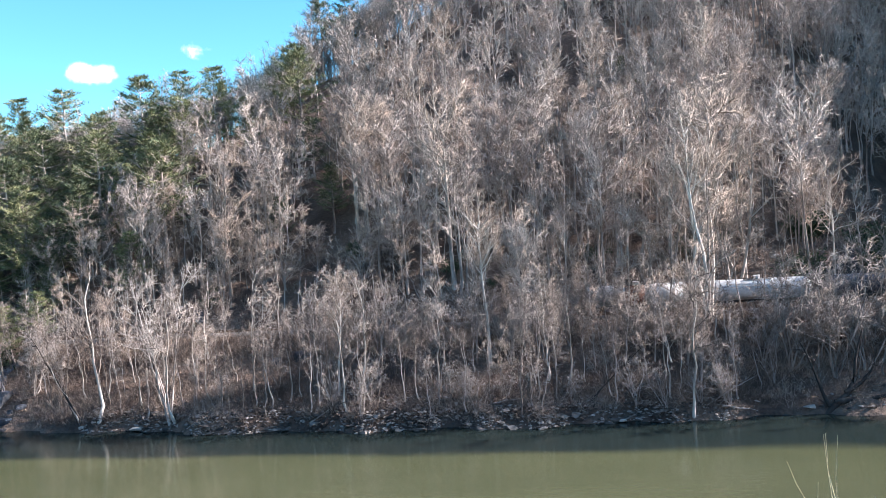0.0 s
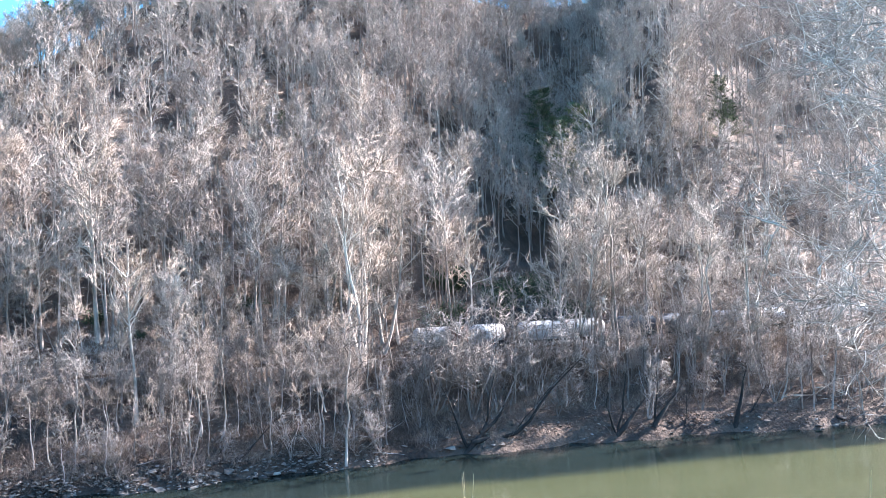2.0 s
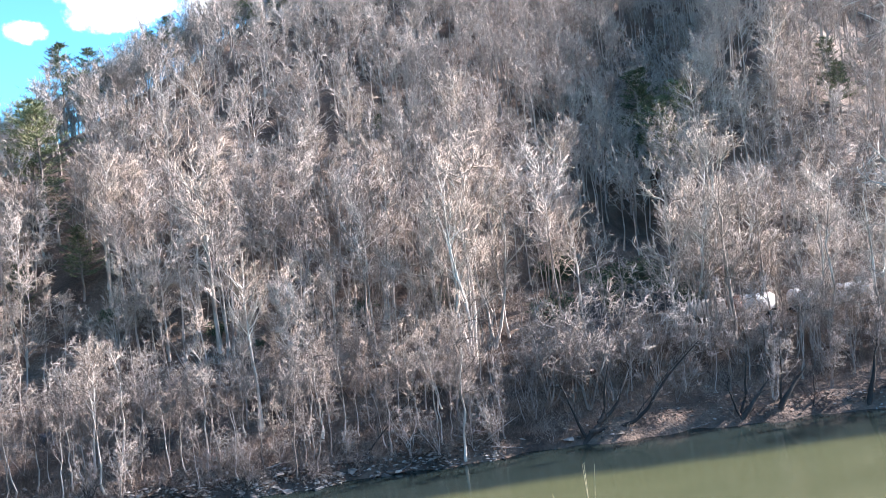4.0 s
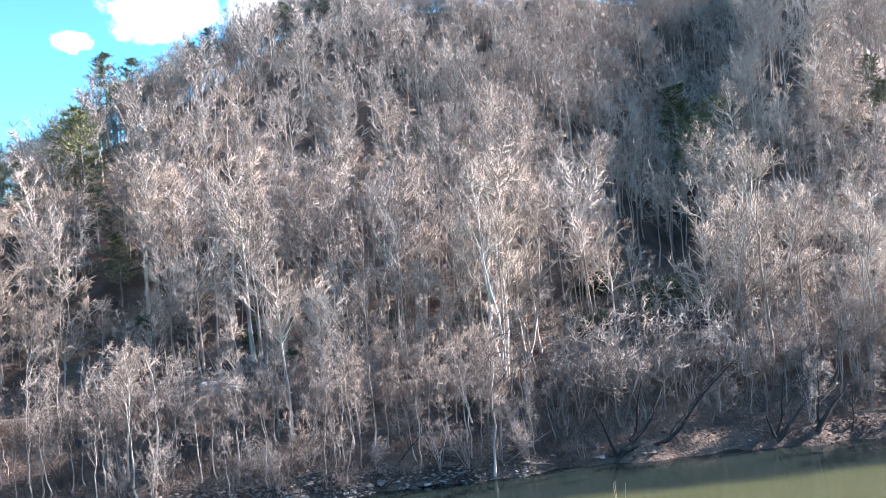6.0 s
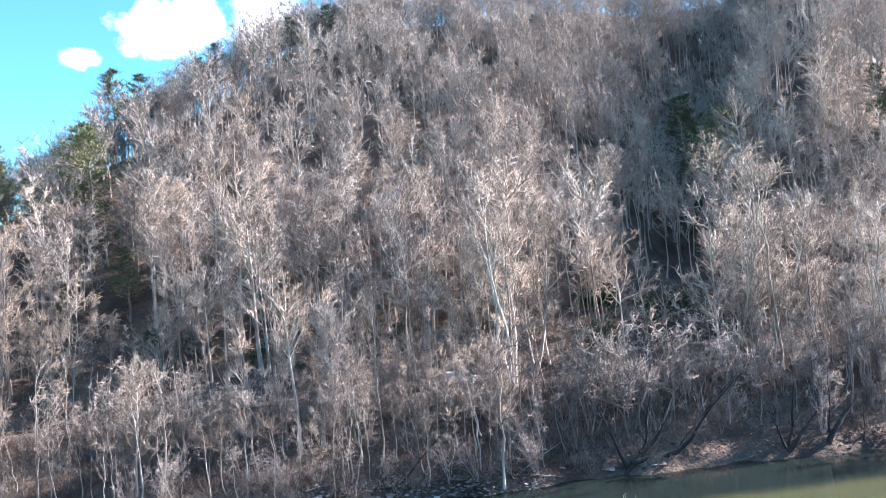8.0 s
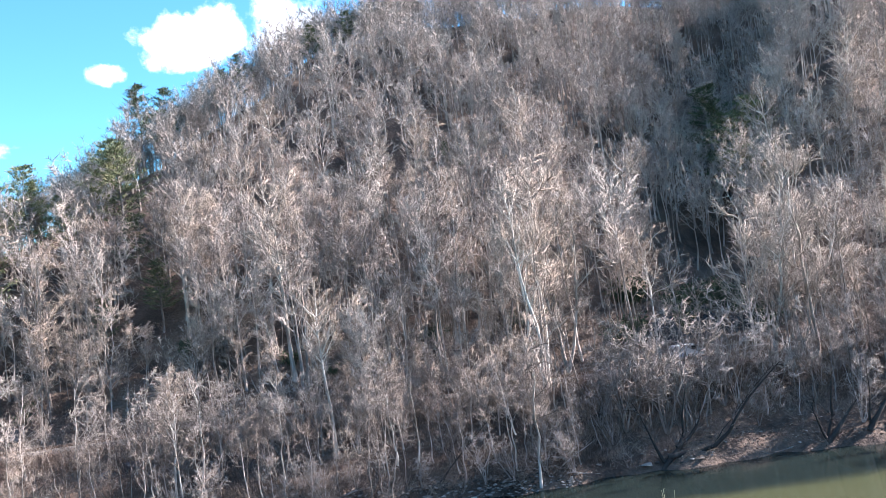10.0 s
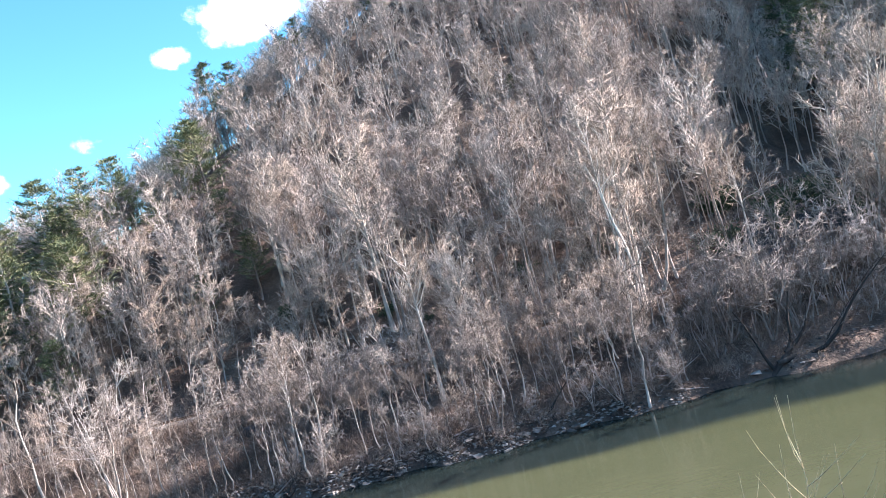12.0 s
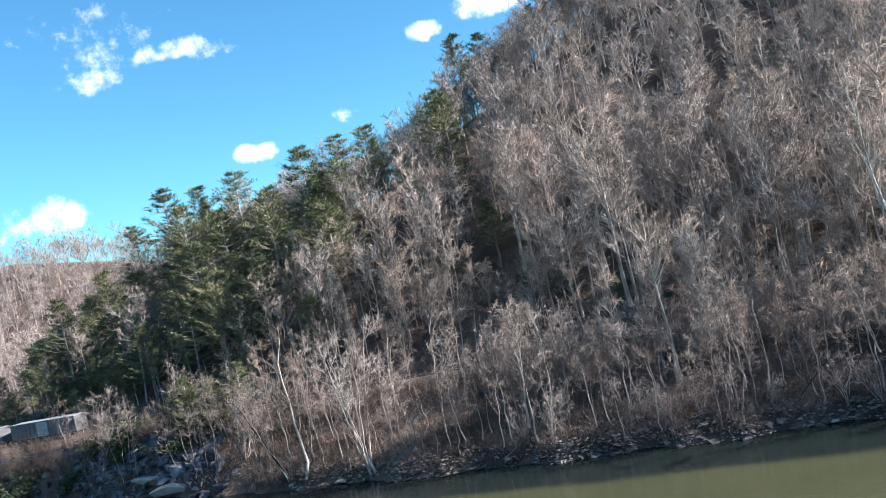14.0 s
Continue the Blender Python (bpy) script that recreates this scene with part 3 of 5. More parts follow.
def woods():
    """The closed bare wood up the hill, too many to count."""
    rs = np.random.RandomState(8)
    parts = []
    for seed in range(9):
        t, c = bare_tree(200 + seed, height=18.5, girth=0.17, first=0.42, limbs=10, branches=5, twigs=5, limb_angle=46, limb_length=0.34, up=0.22,
                         twig_length=1.5, twig_girth=0.056, top=0.86, cheap=True)
        (v1, f1), (v2, f2) = t.arrays(), c.arrays()
        parts.append((np.concatenate([v1, v2]), np.concatenate([f1, f2 + len(v1)])))
    scrub = []
    for seed in range(5):
        t, c = bare_tree(280 + seed, height=12.0, girth=0.12, first=0.1, limbs=10, branches=4, twigs=5, limb_angle=44, limb_length=0.42, up=0.2,
                         twig_length=1.5, twig_girth=0.056, top=0.9, cheap=True)
        (v1, f1), (v2, f2) = t.arrays(), c.arrays()
        scrub.append((np.concatenate([v1, v2]), np.concatenate([f1, f2 + len(v1)])))
    small = []
    for seed in range(4):
        t, c = bare_tree(260 + seed, height=18.5, girth=0.2, first=0.3, limbs=7, branches=3, twigs=5, limb_angle=40, limb_length=0.4, up=0.12,
                         twig_length=2.2, twig_girth=0.09, cheap=True)
        (v1, f1), (v2, f2) = t.arrays(), c.arrays()
        small.append((np.concatenate([v1, v2]), np.concatenate([f1, f2 + len(v1)])))
    V, F, k = [], [], 0

    def grow(kit, x, y, s):
        nonlocal k
        v, f = kit[rs.randint(len(kit))]
        a = rs.uniform(0, 6.28)
        c, q = math.cos(a), math.sin(a)
        w = np.stack([v[:, 0] * c - v[:, 1] * q, v[:, 0] * q + v[:, 1] * c, v[:, 2]], 1) * s
        V.append(w + [x, y, float(ground_z(x, y))])
        F.append(f + k)
        k += len(v)

    count = 0
    while count < WOODS_COUNT:
        y = rs.uniform(136, 276)
        x = rs.uniform(-0.95 * y, 0.98 * y)
        rim = 134 + (float(knots(CREST, x)) - BENCH) / 0.735
        if y < float(track_y(x)) + 7 or y > rim + 14 or (y < 160 and (rs.uniform() < 0.4 or (47 < x < 57 and y < 140))):
            continue
        if near_pine(x, y) or (in_hollow(x, y) and rs.uniform() < 0.85) or (x < -84 and y < 172 and rs.uniform() < 0.8):
            continue
        grow(parts, x, y, rs.uniform(0.5, 0.72) if x < -55 and y > rim - 26 else rs.uniform(0.65, 1.0) if y > rim - 10 else rs.uniform(0.75, 1.25))
        count += 1
    # low thick growth along the crest
    for _ in range(560):
        x = rs.uniform(-128, 150)
        rim = 134 + (float(knots(CREST, x)) - BENCH) / 0.735
        grow(scrub, x, rim + rs.uniform(-16, 12), rs.uniform(0.7, 1.25))
    for _ in range(430):
        x = rs.uniform(-125, 20)
        rim = 134 + (float(knots(CREST, x)) - BENCH) / 0.735
        grow(scrub, x, rim + rs.uniform(-10, 10), rs.uniform(0.55, 0.95))
    for _ in range(130):
        grow(scrub, rs.uniform(5, 90), rs.uniform(195, 252), rs.uniform(0.8, 1.2))
    # the slope past the hollow
    for _ in range(130):
        x = rs.uniform(45, 150)
        rim = 134 + (float(knots(CREST, x)) - BENCH) / 0.735
        grow(parts, x, rs.uniform(185, rim + 4), rs.uniform(0.8, 1.15))
    # the sunny hill beyond the spur
    for _ in range(220):
        az, r = radians(rs.uniform(-50, -38)), rs.uniform(470, 620)
        grow(small, math.sin(az) * r, math.cos(az) * r, rs.uniform(0.7, 1.1))
    for _ in range(380):
        az, r = radians(rs.uniform(-52, -36)), rs.uniform(260, 640)
        grow(small if rs.uniform() < 0.6 else scrub, math.sin(az) * r, math.cos(az) * r, rs.uniform(0.8, 1.25))
    ob = mesh_object("woods", np.concatenate(V), np.concatenate(F), WOODS)
    tagged(ob, "bare grey-brown winter wood covering the steep hill", "woods", kind="stuff")


# x, y, height, turn, kind
PINES = [
    (-82.2, 164.2, 27.0, 262, 0),
    (-100.2, 166.2, 24.0, 52, 1),
    (-121.1, 168.6, 23.0, 2, 2),
    (-68.8, 169.8, 21.9, 76, 3),
    (-50.9, 171.3, 22.9, 149, 0),
    (-78.1, 175.2, 20.0, 203, 1),
    (-132.7, 170.8, 19.3, 263, 2),
    (-113.5, 171.0, 20.0, 77, 3),
    (-87.5, 156.8, 22.0, 200, 0),
    (-103.7, 145.4, 12.9, 75, 1),
    (-133.7, 143.1, 18.9, 332, 2),
    (-124.8, 147.6, 20.0, 43, 3),
    (-125.9, 141.2, 16.0, 20, 0),
    (-92.2, 153.5, 14.0, 30, 1),
    (-40.2, 151.0, 12.9, 36, 2),
    (-53.4, 200.8, 21.7, 359, 3),
    (-49.9, 212.3, 18.6, 263, 0),
    (-33.2, 225.9, 15.2, 301, 1),
    (-37.4, 223.4, 14.0, 57, 2),
    (-14.0, 244.0, 14.0, 240, 3),
    (-3.4, 246.2, 14.0, 210, 0),
    (15.3, 184.4, 7.9, 96, 1),
    (18.3, 184.6, 7.0, 269, 2),
    (80.1, 198.2, 28.0, 10, 3),
    (80.7, 177.9, 26.3, 279, 0),
    (78.4, 183.7, 25.6, 337, 1),
    (112.5, 170.4, 15.6, 152, 2),
    (112.3, 167.0, 13.8, 202, 3),
    (-40.9, 153.8, 8.9, 148, 0),
    (-53.6, 175.8, 21.0, 140, 1),
    (-47.3, 165.2, 13.0, 193, 2),
    (-49.9, 149.8, 10.0, 94, 3),
    (-78.3, 163.2, 21.9, 60, 0),
    (-62.2, 169.8, 15.9, 152, 1),
]



def pines():
    made = []
    for seed in (61, 62, 63, 64):
        t, n = pine_wood(seed)
        made.append((t.mesh("trunk", BARK_GREY, True), n.mesh("needles", NEEDLES)))
    rs = np.random.RandomState(17)
    rows = list(PINES)
    # the dark stand on the nose of the spur
    while len(rows) < len(PINES) + 58:
        x, y = rs.uniform(-158, -70), rs.uniform(133.5, 164)
        if all((x - q[0]) ** 2 + (y - q[1]) ** 2 > 12 for q in rows):
            rows.append((x, y, rs.uniform(13, 23) if x > -110 else rs.uniform(11, 17), rs.uniform(0, 360), rs.randint(4)))
    rows += [(rs.uniform(-96, -80), rs.uniform(118.5, 123.0), rs.uniform(8, 13), rs.uniform(0, 360), k % 4) for k in range(6)]
    rows += [(rs.uniform(-150, -84), rs.uniform(132.6, 141.0), rs.uniform(6, 11), rs.uniform(0, 360), k % 4) for k in range(26)]
    for x, y, h, turn, kind in rows:
        ob = thing("pine_tree", "evergreen white pine with layered boughs of green needles", "pine tree", "pines on the hill")
        for name, me in zip(("trunk", "needles"), made[kind]):
            put_mesh(name, me, ob)
        s = h / 20.0
        ob.matrix_basis = pose(x, y, float(ground_z(x, y)), 0, 0, turn) @ Matrix.Diagonal((s * 1.3, s * 1.3, s, 1))


WOODS_COUNT = 1060
for row in HEROES:
    plant(*row)
for k in range(9):
    plant(("bushy", "pink", "pale")[k % 3], 64.0 + 3.6 * k, 114.5 + (k * 37 % 8), 11.0 + (k * 53 % 7), k * 67 % 360, k % 4, (k * 29 % 13) - 6)
# low trees on the edge of the bench
for k in range(7):
    plant("bushy", -19.0 + 3.3 * k, 120.6 + (k * 17 % 5) * 0.5, 8.0 + k * 7 % 4, k * 97 % 360, k, (k * 13 % 9) - 4)
# slim trees along the edge of the railway bench
for k in range(16):
    plant(("thin", "pole")[k % 3 == 0], 22.0 + 3.1 * k, 119.5 + (k * 31 % 40) / 10, 12.5 + (k * 47 % 6), k * 83 % 360, k % 5, (k * 23 % 11) - 5)
scatter_trees()
pines()
woods()
# ---- rocks ----
ROCK = material("brown_sandstone", ((0.3, (0.045, 0.035, 0.029)), (0.5, (0.125, 0.102, 0.085)), (0.75, (0.31, 0.265, 0.225))), 0.7, 7, 0.9, 0.9, 3.5, objects=0.45, bump_distance=0.12)
ROCK_BLUE = material("blue_grey_cliff_rock", ((0.3, (0.022, 0.023, 0.028)), (0.5, (0.065, 0.066, 0.075)), (0.72, (0.27, 0.27, 0.285))), 0.8, 8, 0.85, 1.0, 2.5, objects=0.3, bump_distance=0.25)
ROCK_PALE = material("pale_sandstone", ((0.3, (0.30, 0.26, 0.21)), (0.6, (0.48, 0.43, 0.36)), (0.8, (0.58, 0.53, 0.46))), 0.8, 7, 0.9, 0.7, 3.0, bump_distance=0.1)
ROCK_DARK = material("dark_wet_shale", ((0.3, (0.022, 0.024, 0.028)), (0.55, (0.055, 0.056, 0.06)), (0.8, (0.11, 0.105, 0.10))), 0.9, 7, 0.75, 0.9, 3.0, (1, 1, 4), bump_distance=0.12)


def rock_mesh(seed, mat, flat=0.45, points=18):
    rs = np.random.RandomState(seed)
    bm = bmesh.new()
    for p in rs.uniform(-1, 1, (points, 3)):
        p = p / max(abs(p).max(), 0.5) * rs.uniform(0.75, 1.0)
        bm.verts.new((p[0] * 0.5, p[1] * 0.4, p[2] * 0.5 * flat))
    res = bmesh.ops.convex_hull(bm, input=bm.verts)
    bmesh.ops.delete(bm, geom=[g for g in res["geom_interior"] if isinstance(g, bmesh.types.BMVert)], context="VERTS")
    bmesh.ops.bevel(bm, geom=bm.edges[:], offset=0.012, segments=1, affect="EDGES", clamp_overlap=True)
    me = bpy.data.meshes.new("rock")
    bm.to_mesh(me)
    bm.free()
    me.materials.append(mat)
    return me


def stone(name, label, me, x, y, z, size, turn, tilt, group, stretch=(1, 1, 1)):
    ob = tagged(new(name, me), label, "rock", group)
    ob.matrix_basis = pose(x, y, z, tilt, tilt * 0.6, turn) @ Matrix.Diagonal((size * stretch[0], size * stretch[1], size * stretch[2], 1))
    return ob


def cliff_height(x):
    return 8.4 * np.clip((-78.5 - x) / 13, 0, 1) * np.clip((150 + x) / 8, 0, 1) * (0.86 + 0.14 * np.sin(x * 0.37))


def cliff_z(x, y):
    """The bank below the railway, with the broken cliff at its foot."""
    s = shore_y(x)
    h = cliff_height(x)
    return np.maximum(ground_z(x, y), np.where(y < s + 4.4, h * np.clip((y - s - 0.5) / 3.9, 0, 1), h + (9.1 - h) * np.clip((y - s - 4.4) / np.maximum(123.4 - s - 4.4, 1), 0, 1)))


def river_cliff():
    """The ledged blue-grey cliff between the water and the railway on the nose of the spur."""
    rs = np.random.RandomState(14)
    xs, n = np.linspace(-149.5, -78.8, 300), 15
    shelf = np.concatenate([[0], rs.uniform(0.2, 1.0, n - 1)]).cumsum()
    shelf = shelf / shelf[-1] * 3.9
    h, s = cliff_height(xs), shore_y(xs)
    V, F, m = [], [], len(xs)
    for j in range(n):
        for side in (0, 1):
            jag = np.array([noise.cell((x * 0.9 + 3 * j, j * 3.1, 0.5)) * 0.75 + noise.noise((x * 0.35, j * 0.5, 2.0)) * 0.9 + noise.noise((x * 2.1, j, 4.0)) * 0.25 for x in xs])
            lift = np.array([noise.noise((x * 0.25, 9.0, (j + side) * 0.6)) * 0.45 + noise.noise((x * 1.7, j + side, 3.0)) * 0.16 for x in xs])
            fade = np.clip(h / 3, 0, 1)
            V += [(x, y, z) for x, y, z in zip(xs, s + 0.5 + shelf[j] + jag * fade, h * (j + side) / n - 0.25 + lift * fade)]
    for r in range(2 * n - 1):
        F += [(r * m + i, r * m + i + 1, (r + 1) * m + i + 1, (r + 1) * m + i) for i in range(m - 1)]
    last = (2 * n - 1) * m
    for g in (0.33, 0.66, 1.0):
        V += [(x, y0 + (123.2 - y0) * g, a + (9.0 - a) * g - 0.15 + noise.noise((x * 0.5, g * 9, 1.0)) * 0.3 * (1 - g)) for x, y0, a in zip(xs, np.minimum(s + 4.6, 122.8), h)]
        F += [(last + i, last + i + 1, last + m + i + 1, last + m + i) for i in range(m - 1)]
        last += m
    tagged(mesh_object("river_cliff", V, F, ROCK_BLUE), "ledged and broken blue-grey rock cliff above the water", "rock face", kind="structure")


def rocks():
    rs = np.random.RandomState(77)
    slabs = [rock_mesh(k, ROCK, 0.34, 12) for k in range(8)]
    for k in range(280):
        x = rs.uniform(-62, 12) if k < 262 else rs.uniform(12, 95)
        d = rs.uniform(-0.6, 4.5) * rs.uniform(0.2, 1)
        y = float(shore_y(x)) + d
        size = (0.45 + 1.1 * rs.uniform() ** 2) * (1.2 if d < 1 else 0.9)
        stone("shore_rock", "flat grey sandstone rock at the water's edge", slabs[rs.randint(8)], x, y, max(float(ground_z(x, y)), -0.1) + size * 0.06, size,
              rs.uniform(0, 360), rs.uniform(-14, 14), "rocks along the shore")
    pale = [rock_mesh(20 + k, ROCK_PALE, 0.5) for k in range(3)]
    for x, y, z, size, st in ((-91.5, 113.5, 1.0, 8.5, (1, 0.5, 0.5)), (-66.0, 107.6, 0.35, 1.5, (1, 0.8, 1.2)), (6.5, 104.3, 0.3, 0.9, (1.3, 0.8, 0.8)), (-98.5, 117.0, 2.2, 6.5, (1, 0.6, 0.6)),
                              (-103, 117.0, 0.6, 6.0, (1, 0.5, 0.5)), (-58.0, 106.9, 0.3, 1.5, (1.2, 0.8, 0.7))):
        stone("pale_boulder", "large pale tan sandstone boulder on the river bank", pale[rs.randint(3)], x, y, z, size, rs.uniform(-14, 10), rs.uniform(-4, 4), "pale boulders", st)
    blocks = [rock_mesh(40 + k, ROCK_BLUE, 0.9, 22) for k in range(7)]
    for k in range(190):
        x = rs.uniform(-140, -78)
        s, e = float(shore_y(x)), 123.0
        f = rs.uniform(0.0, 1.0)
        y = s + (e - s) * f if k > 100 else s + rs.uniform(-0.4, 2.2)
        size = rs.uniform(0.6, 1.5) * (1 + 0.8 * (k % 6 == 0))
        stone("cliff_rock", "jagged blue-grey rock of the broken river cliff", blocks[rs.randint(7)], x, y, max(float(cliff_z(x, y)), 0.0) + size * 0.1, size, rs.choice([10, 25, 100, 190, 205, 280]) + rs.uniform(-12, 12), rs.uniform(-12, 12),
              "rocks of the river cliff", (1.3, 0.8, rs.uniform(0.6, 1.5)))
    for x, y, z, size in ((-38, 119.5, 6.6, 3.2), (-35.4, 118, 5.8, 2.2), (-41.5, 118.6, 6.2, 2.4), (-60, 135, 11.6, 3.6), (-64, 136, 12.3, 3.2)):
        stone("outcrop_rock", "grey rock outcrop among the bare trees", blocks[rs.randint(7)], x, y, z, size, rs.uniform(0, 360), 8, "outcrops on the slope")


def rock_cut():
    """The dark bedded rock wall behind the railway at the mouth of the hollow."""
    rs = np.random.RandomState(3)
    xs, n = np.linspace(33, 63, 50), 9
    shelf = rs.uniform(0.1, 0.9, n).cumsum() * 0.8
    V, F = [], []
    for j in range(n):
        for side in (0, 1):
            z = BENCH - 0.6 + (j + side) * 0.80 * np.clip(np.minimum((xs - 32.9) / 7, (63.1 - xs) / 7), 0.02, 1) * (0.85 + 0.25 * np.sin(xs * 0.9) + 0.15 * np.sin(xs * 2.3))
            jag = np.array([noise.noise((x * 0.7, j * 3.1, 0.5)) * 0.55 + noise.noise((x * 0.16, j * 0.4, 2.0)) * 1.2 for x in xs])
            lift = np.array([noise.noise((x * 0.08, 7.0, j * 0.3)) * 0.5 for x in xs])
            V += [(x, 132.9 + shelf[j] + g, h + q) for x, g, h, q in zip(xs, jag, lift, z)]
    m = len(xs)
    for r in range(2 * n - 1):
        F += [(r * m + i, r * m + i + 1, (r + 1) * m + i + 1, (r + 1) * m + i) for i in range(m - 1)]
    top = (2 * n - 1) * m
    V += [(x, 146, BENCH + 5.0) for x in xs]
    F += [(top + i, top + i + 1, 2 * n * m + i + 1, 2 * n * m + i) for i in range(m - 1)]
    tagged(mesh_object("rock_cut", V, F, ROCK_DARK), "dark wet layered rock cutting behind the railway", "rock face", kind="structure")


def rubble():
    """Small stones between the shore rocks."""
    rs = np.random.RandomState(12)
    V, F, k = [], [], 0
    for _ in range(4200):
        x = rs.uniform(-66, 20) if rs.uniform() < 0.95 else rs.uniform(20, 95)
        y = float(shore_y(x)) + rs.uniform(-0.3, 7.5) * rs.uniform()
        c = rs.uniform(-1, 1, (6, 3)) * np.array([0.5, 0.5, 0.18])
        c = np.array([(0.5, 0, 0), (-0.5, 0, 0.03), (0, 0.4, 0), (0, -0.4, 0.02), (0.05, 0, 0.2), (0, 0.05, -0.2)]) * rs.uniform(0.6, 1.3, (6, 3))
        a = rs.uniform(0, 6.28)
        m = np.array([[math.cos(a), -math.sin(a), 0], [math.sin(a), math.cos(a), 0], [rs.uniform(-0.3, 0.3), rs.uniform(-0.3, 0.3), 1]])
        V.append(c @ m.T * rs.uniform(0.2, 0.85) + [x, y, max(0.0, float(ground_z(x, y))) + 0.05])
        F += [(k + i, k + j, k + l) for i, j, l in ((0, 2, 4), (2, 1, 4), (1, 3, 4), (3, 0, 4), (2, 0, 5), (1, 2, 5), (3, 1, 5), (0, 3, 5))]
        k += 6
    tagged(mesh_object("rubble", np.concatenate(V), F, STONES), "small broken stones along the water's edge", "stones", kind="stuff")


STONES = material("broken_stones", ((0.3, (0.05, 0.04, 0.033)), (0.5, (0.15, 0.122, 0.10)), (0.75, (0.36, 0.31, 0.265))), 1.0, 5, 0.9, 0.6, 6, island=0.7)
river_cliff()
rocks()
rubble()
rock_cut()

# ---- undergrowth ----
BRUSH = material("brown_brush", ((0.3, (0.11, 0.078, 0.06)), (0.55, (0.25, 0.187, 0.147)), (0.8, (0.42, 0.335, 0.272))), 0.12, 4, 0.95, 0.0, 4, island=0.5)
FALLEN = material("dry_leaves", ((0.3, (0.085, 0.052, 0.036)), (0.55, (0.20, 0.138, 0.098)), (0.8, (0.36, 0.285, 0.215))), 0.15, 4, 0.95, 0.0, 4, island=0.6)
GREEN = material("evergreen_shrub_leaves", ((0.3, (0.02, 0.035, 0.015)), (0.6, (0.05, 0.075, 0.03)), (0.8, (0.10, 0.12, 0.05))), 0.3, 3, 0.6, 0.0, 4, island=0.4)


def undergrowth():
    rs = np.random.RandomState(31)
    w = Wood()
    n = 9000
    x = rs.uniform(-165, 125, n)
    s = shore_y(x)
    f = rs.uniform(0, 1, n)
    up = rs.uniform(0, 1, n) < 0.42
    y = np.where(up, track_y(x) + 4 + 40 * rs.uniform(0, 1, n) ** 1.5, s + 0.8 + (track_y(x) - 4.5 - s) * f)
    x[:1100], y[:1100] = rs.uniform(16, 72, 1100), rs.uniform(112, 123.8, 1100)
    x[1100:2300], y[1100:2300] = rs.uniform(-84, 26, 1200), rs.uniform(119.5, 124.4, 1200)
    x[2300:3600], y[2300:3600] = rs.uniform(-76, 27, 1300), 0
    y[2300:3600] = shore_y(x[2300:3600]) + 0.5 + 7 * rs.uniform(0, 1, 1300)
    x[3600:4300], y[3600:4300] = rs.uniform(22, 100, 700), rs.uniform(120.5, 124.6, 700)
    x[4300:4900], y[4300:4900] = rs.uniform(-148, -80, 600), rs.uniform(121.4, 124.4, 600)
    keep = ~((x < -84) & (y < 121.0) & (rs.uniform(0, 1, n) < 0.75)) & ~((x > 44) & (x < 57) & (y > 131) & (y < 138)) & ~((x > 40) & (x < 85) & (y < s + 5.5) & (rs.uniform(0, 1, n) < 0.8))
    x, y = x[keep], y[keep]
    z = cliff_z(x, y) - 0.1
    base = np.repeat(np.stack([x, y, z], 1), 10, 0)
    tall = np.repeat(rs.uniform(0.5, 2.0, len(x)) * np.where(y > 118, 1.4, 1.1) * np.where(x < -84, 1.5, 1.0), 10)
    way = rs.normal(size=base.shape) * np.array([0.55, 0.55, 0.2]) + np.array([0, 0, 0.85])
    a = base + rs.normal(size=base.shape) * np.array([0.35, 0.35, 0])
    b = a + way * tall[:, None]
    w.spikes(a, b, rs.uniform(0.012, 0.026, len(a)))
    c = a + (b - a) * rs.uniform(0.3, 0.8, (len(a), 1))
    w.blades(c, c + rs.normal(size=c.shape) * 0.5 + np.array([0, 0, 0.4]), 0.018, rs)
    v, t = w.arrays()
    tagged(mesh_object("undergrowth", v, t, BRUSH), "tangled brown and grey leafless brush on the banks", "undergrowth", kind="stuff")
    # leaves and chips that lie on the banks
    w = Wood()
    n = 26000
    x = rs.uniform(-110, 110, n)
    s = shore_y(x)
    y = s + 0.3 + 19 * rs.uniform(0, 1, n) ** 1.2
    p = np.stack([x, y, ground_z(x, y) + 0.03], 1)
    q = rs.normal(size=p.shape) * np.array([1, 1, 0.35])
    q = q / np.linalg.norm(q, axis=1, keepdims=True) * rs.uniform(0.12, 0.34, (n, 1))
    w.blades(p - q * 0.5, p + q * 0.5, 0.09, rs)
    v, t = w.arrays()
    tagged(mesh_object("fallen_leaves", v, t, FALLEN), "dry brown fallen leaves scattered on the bank", "leaves", kind="stuff")


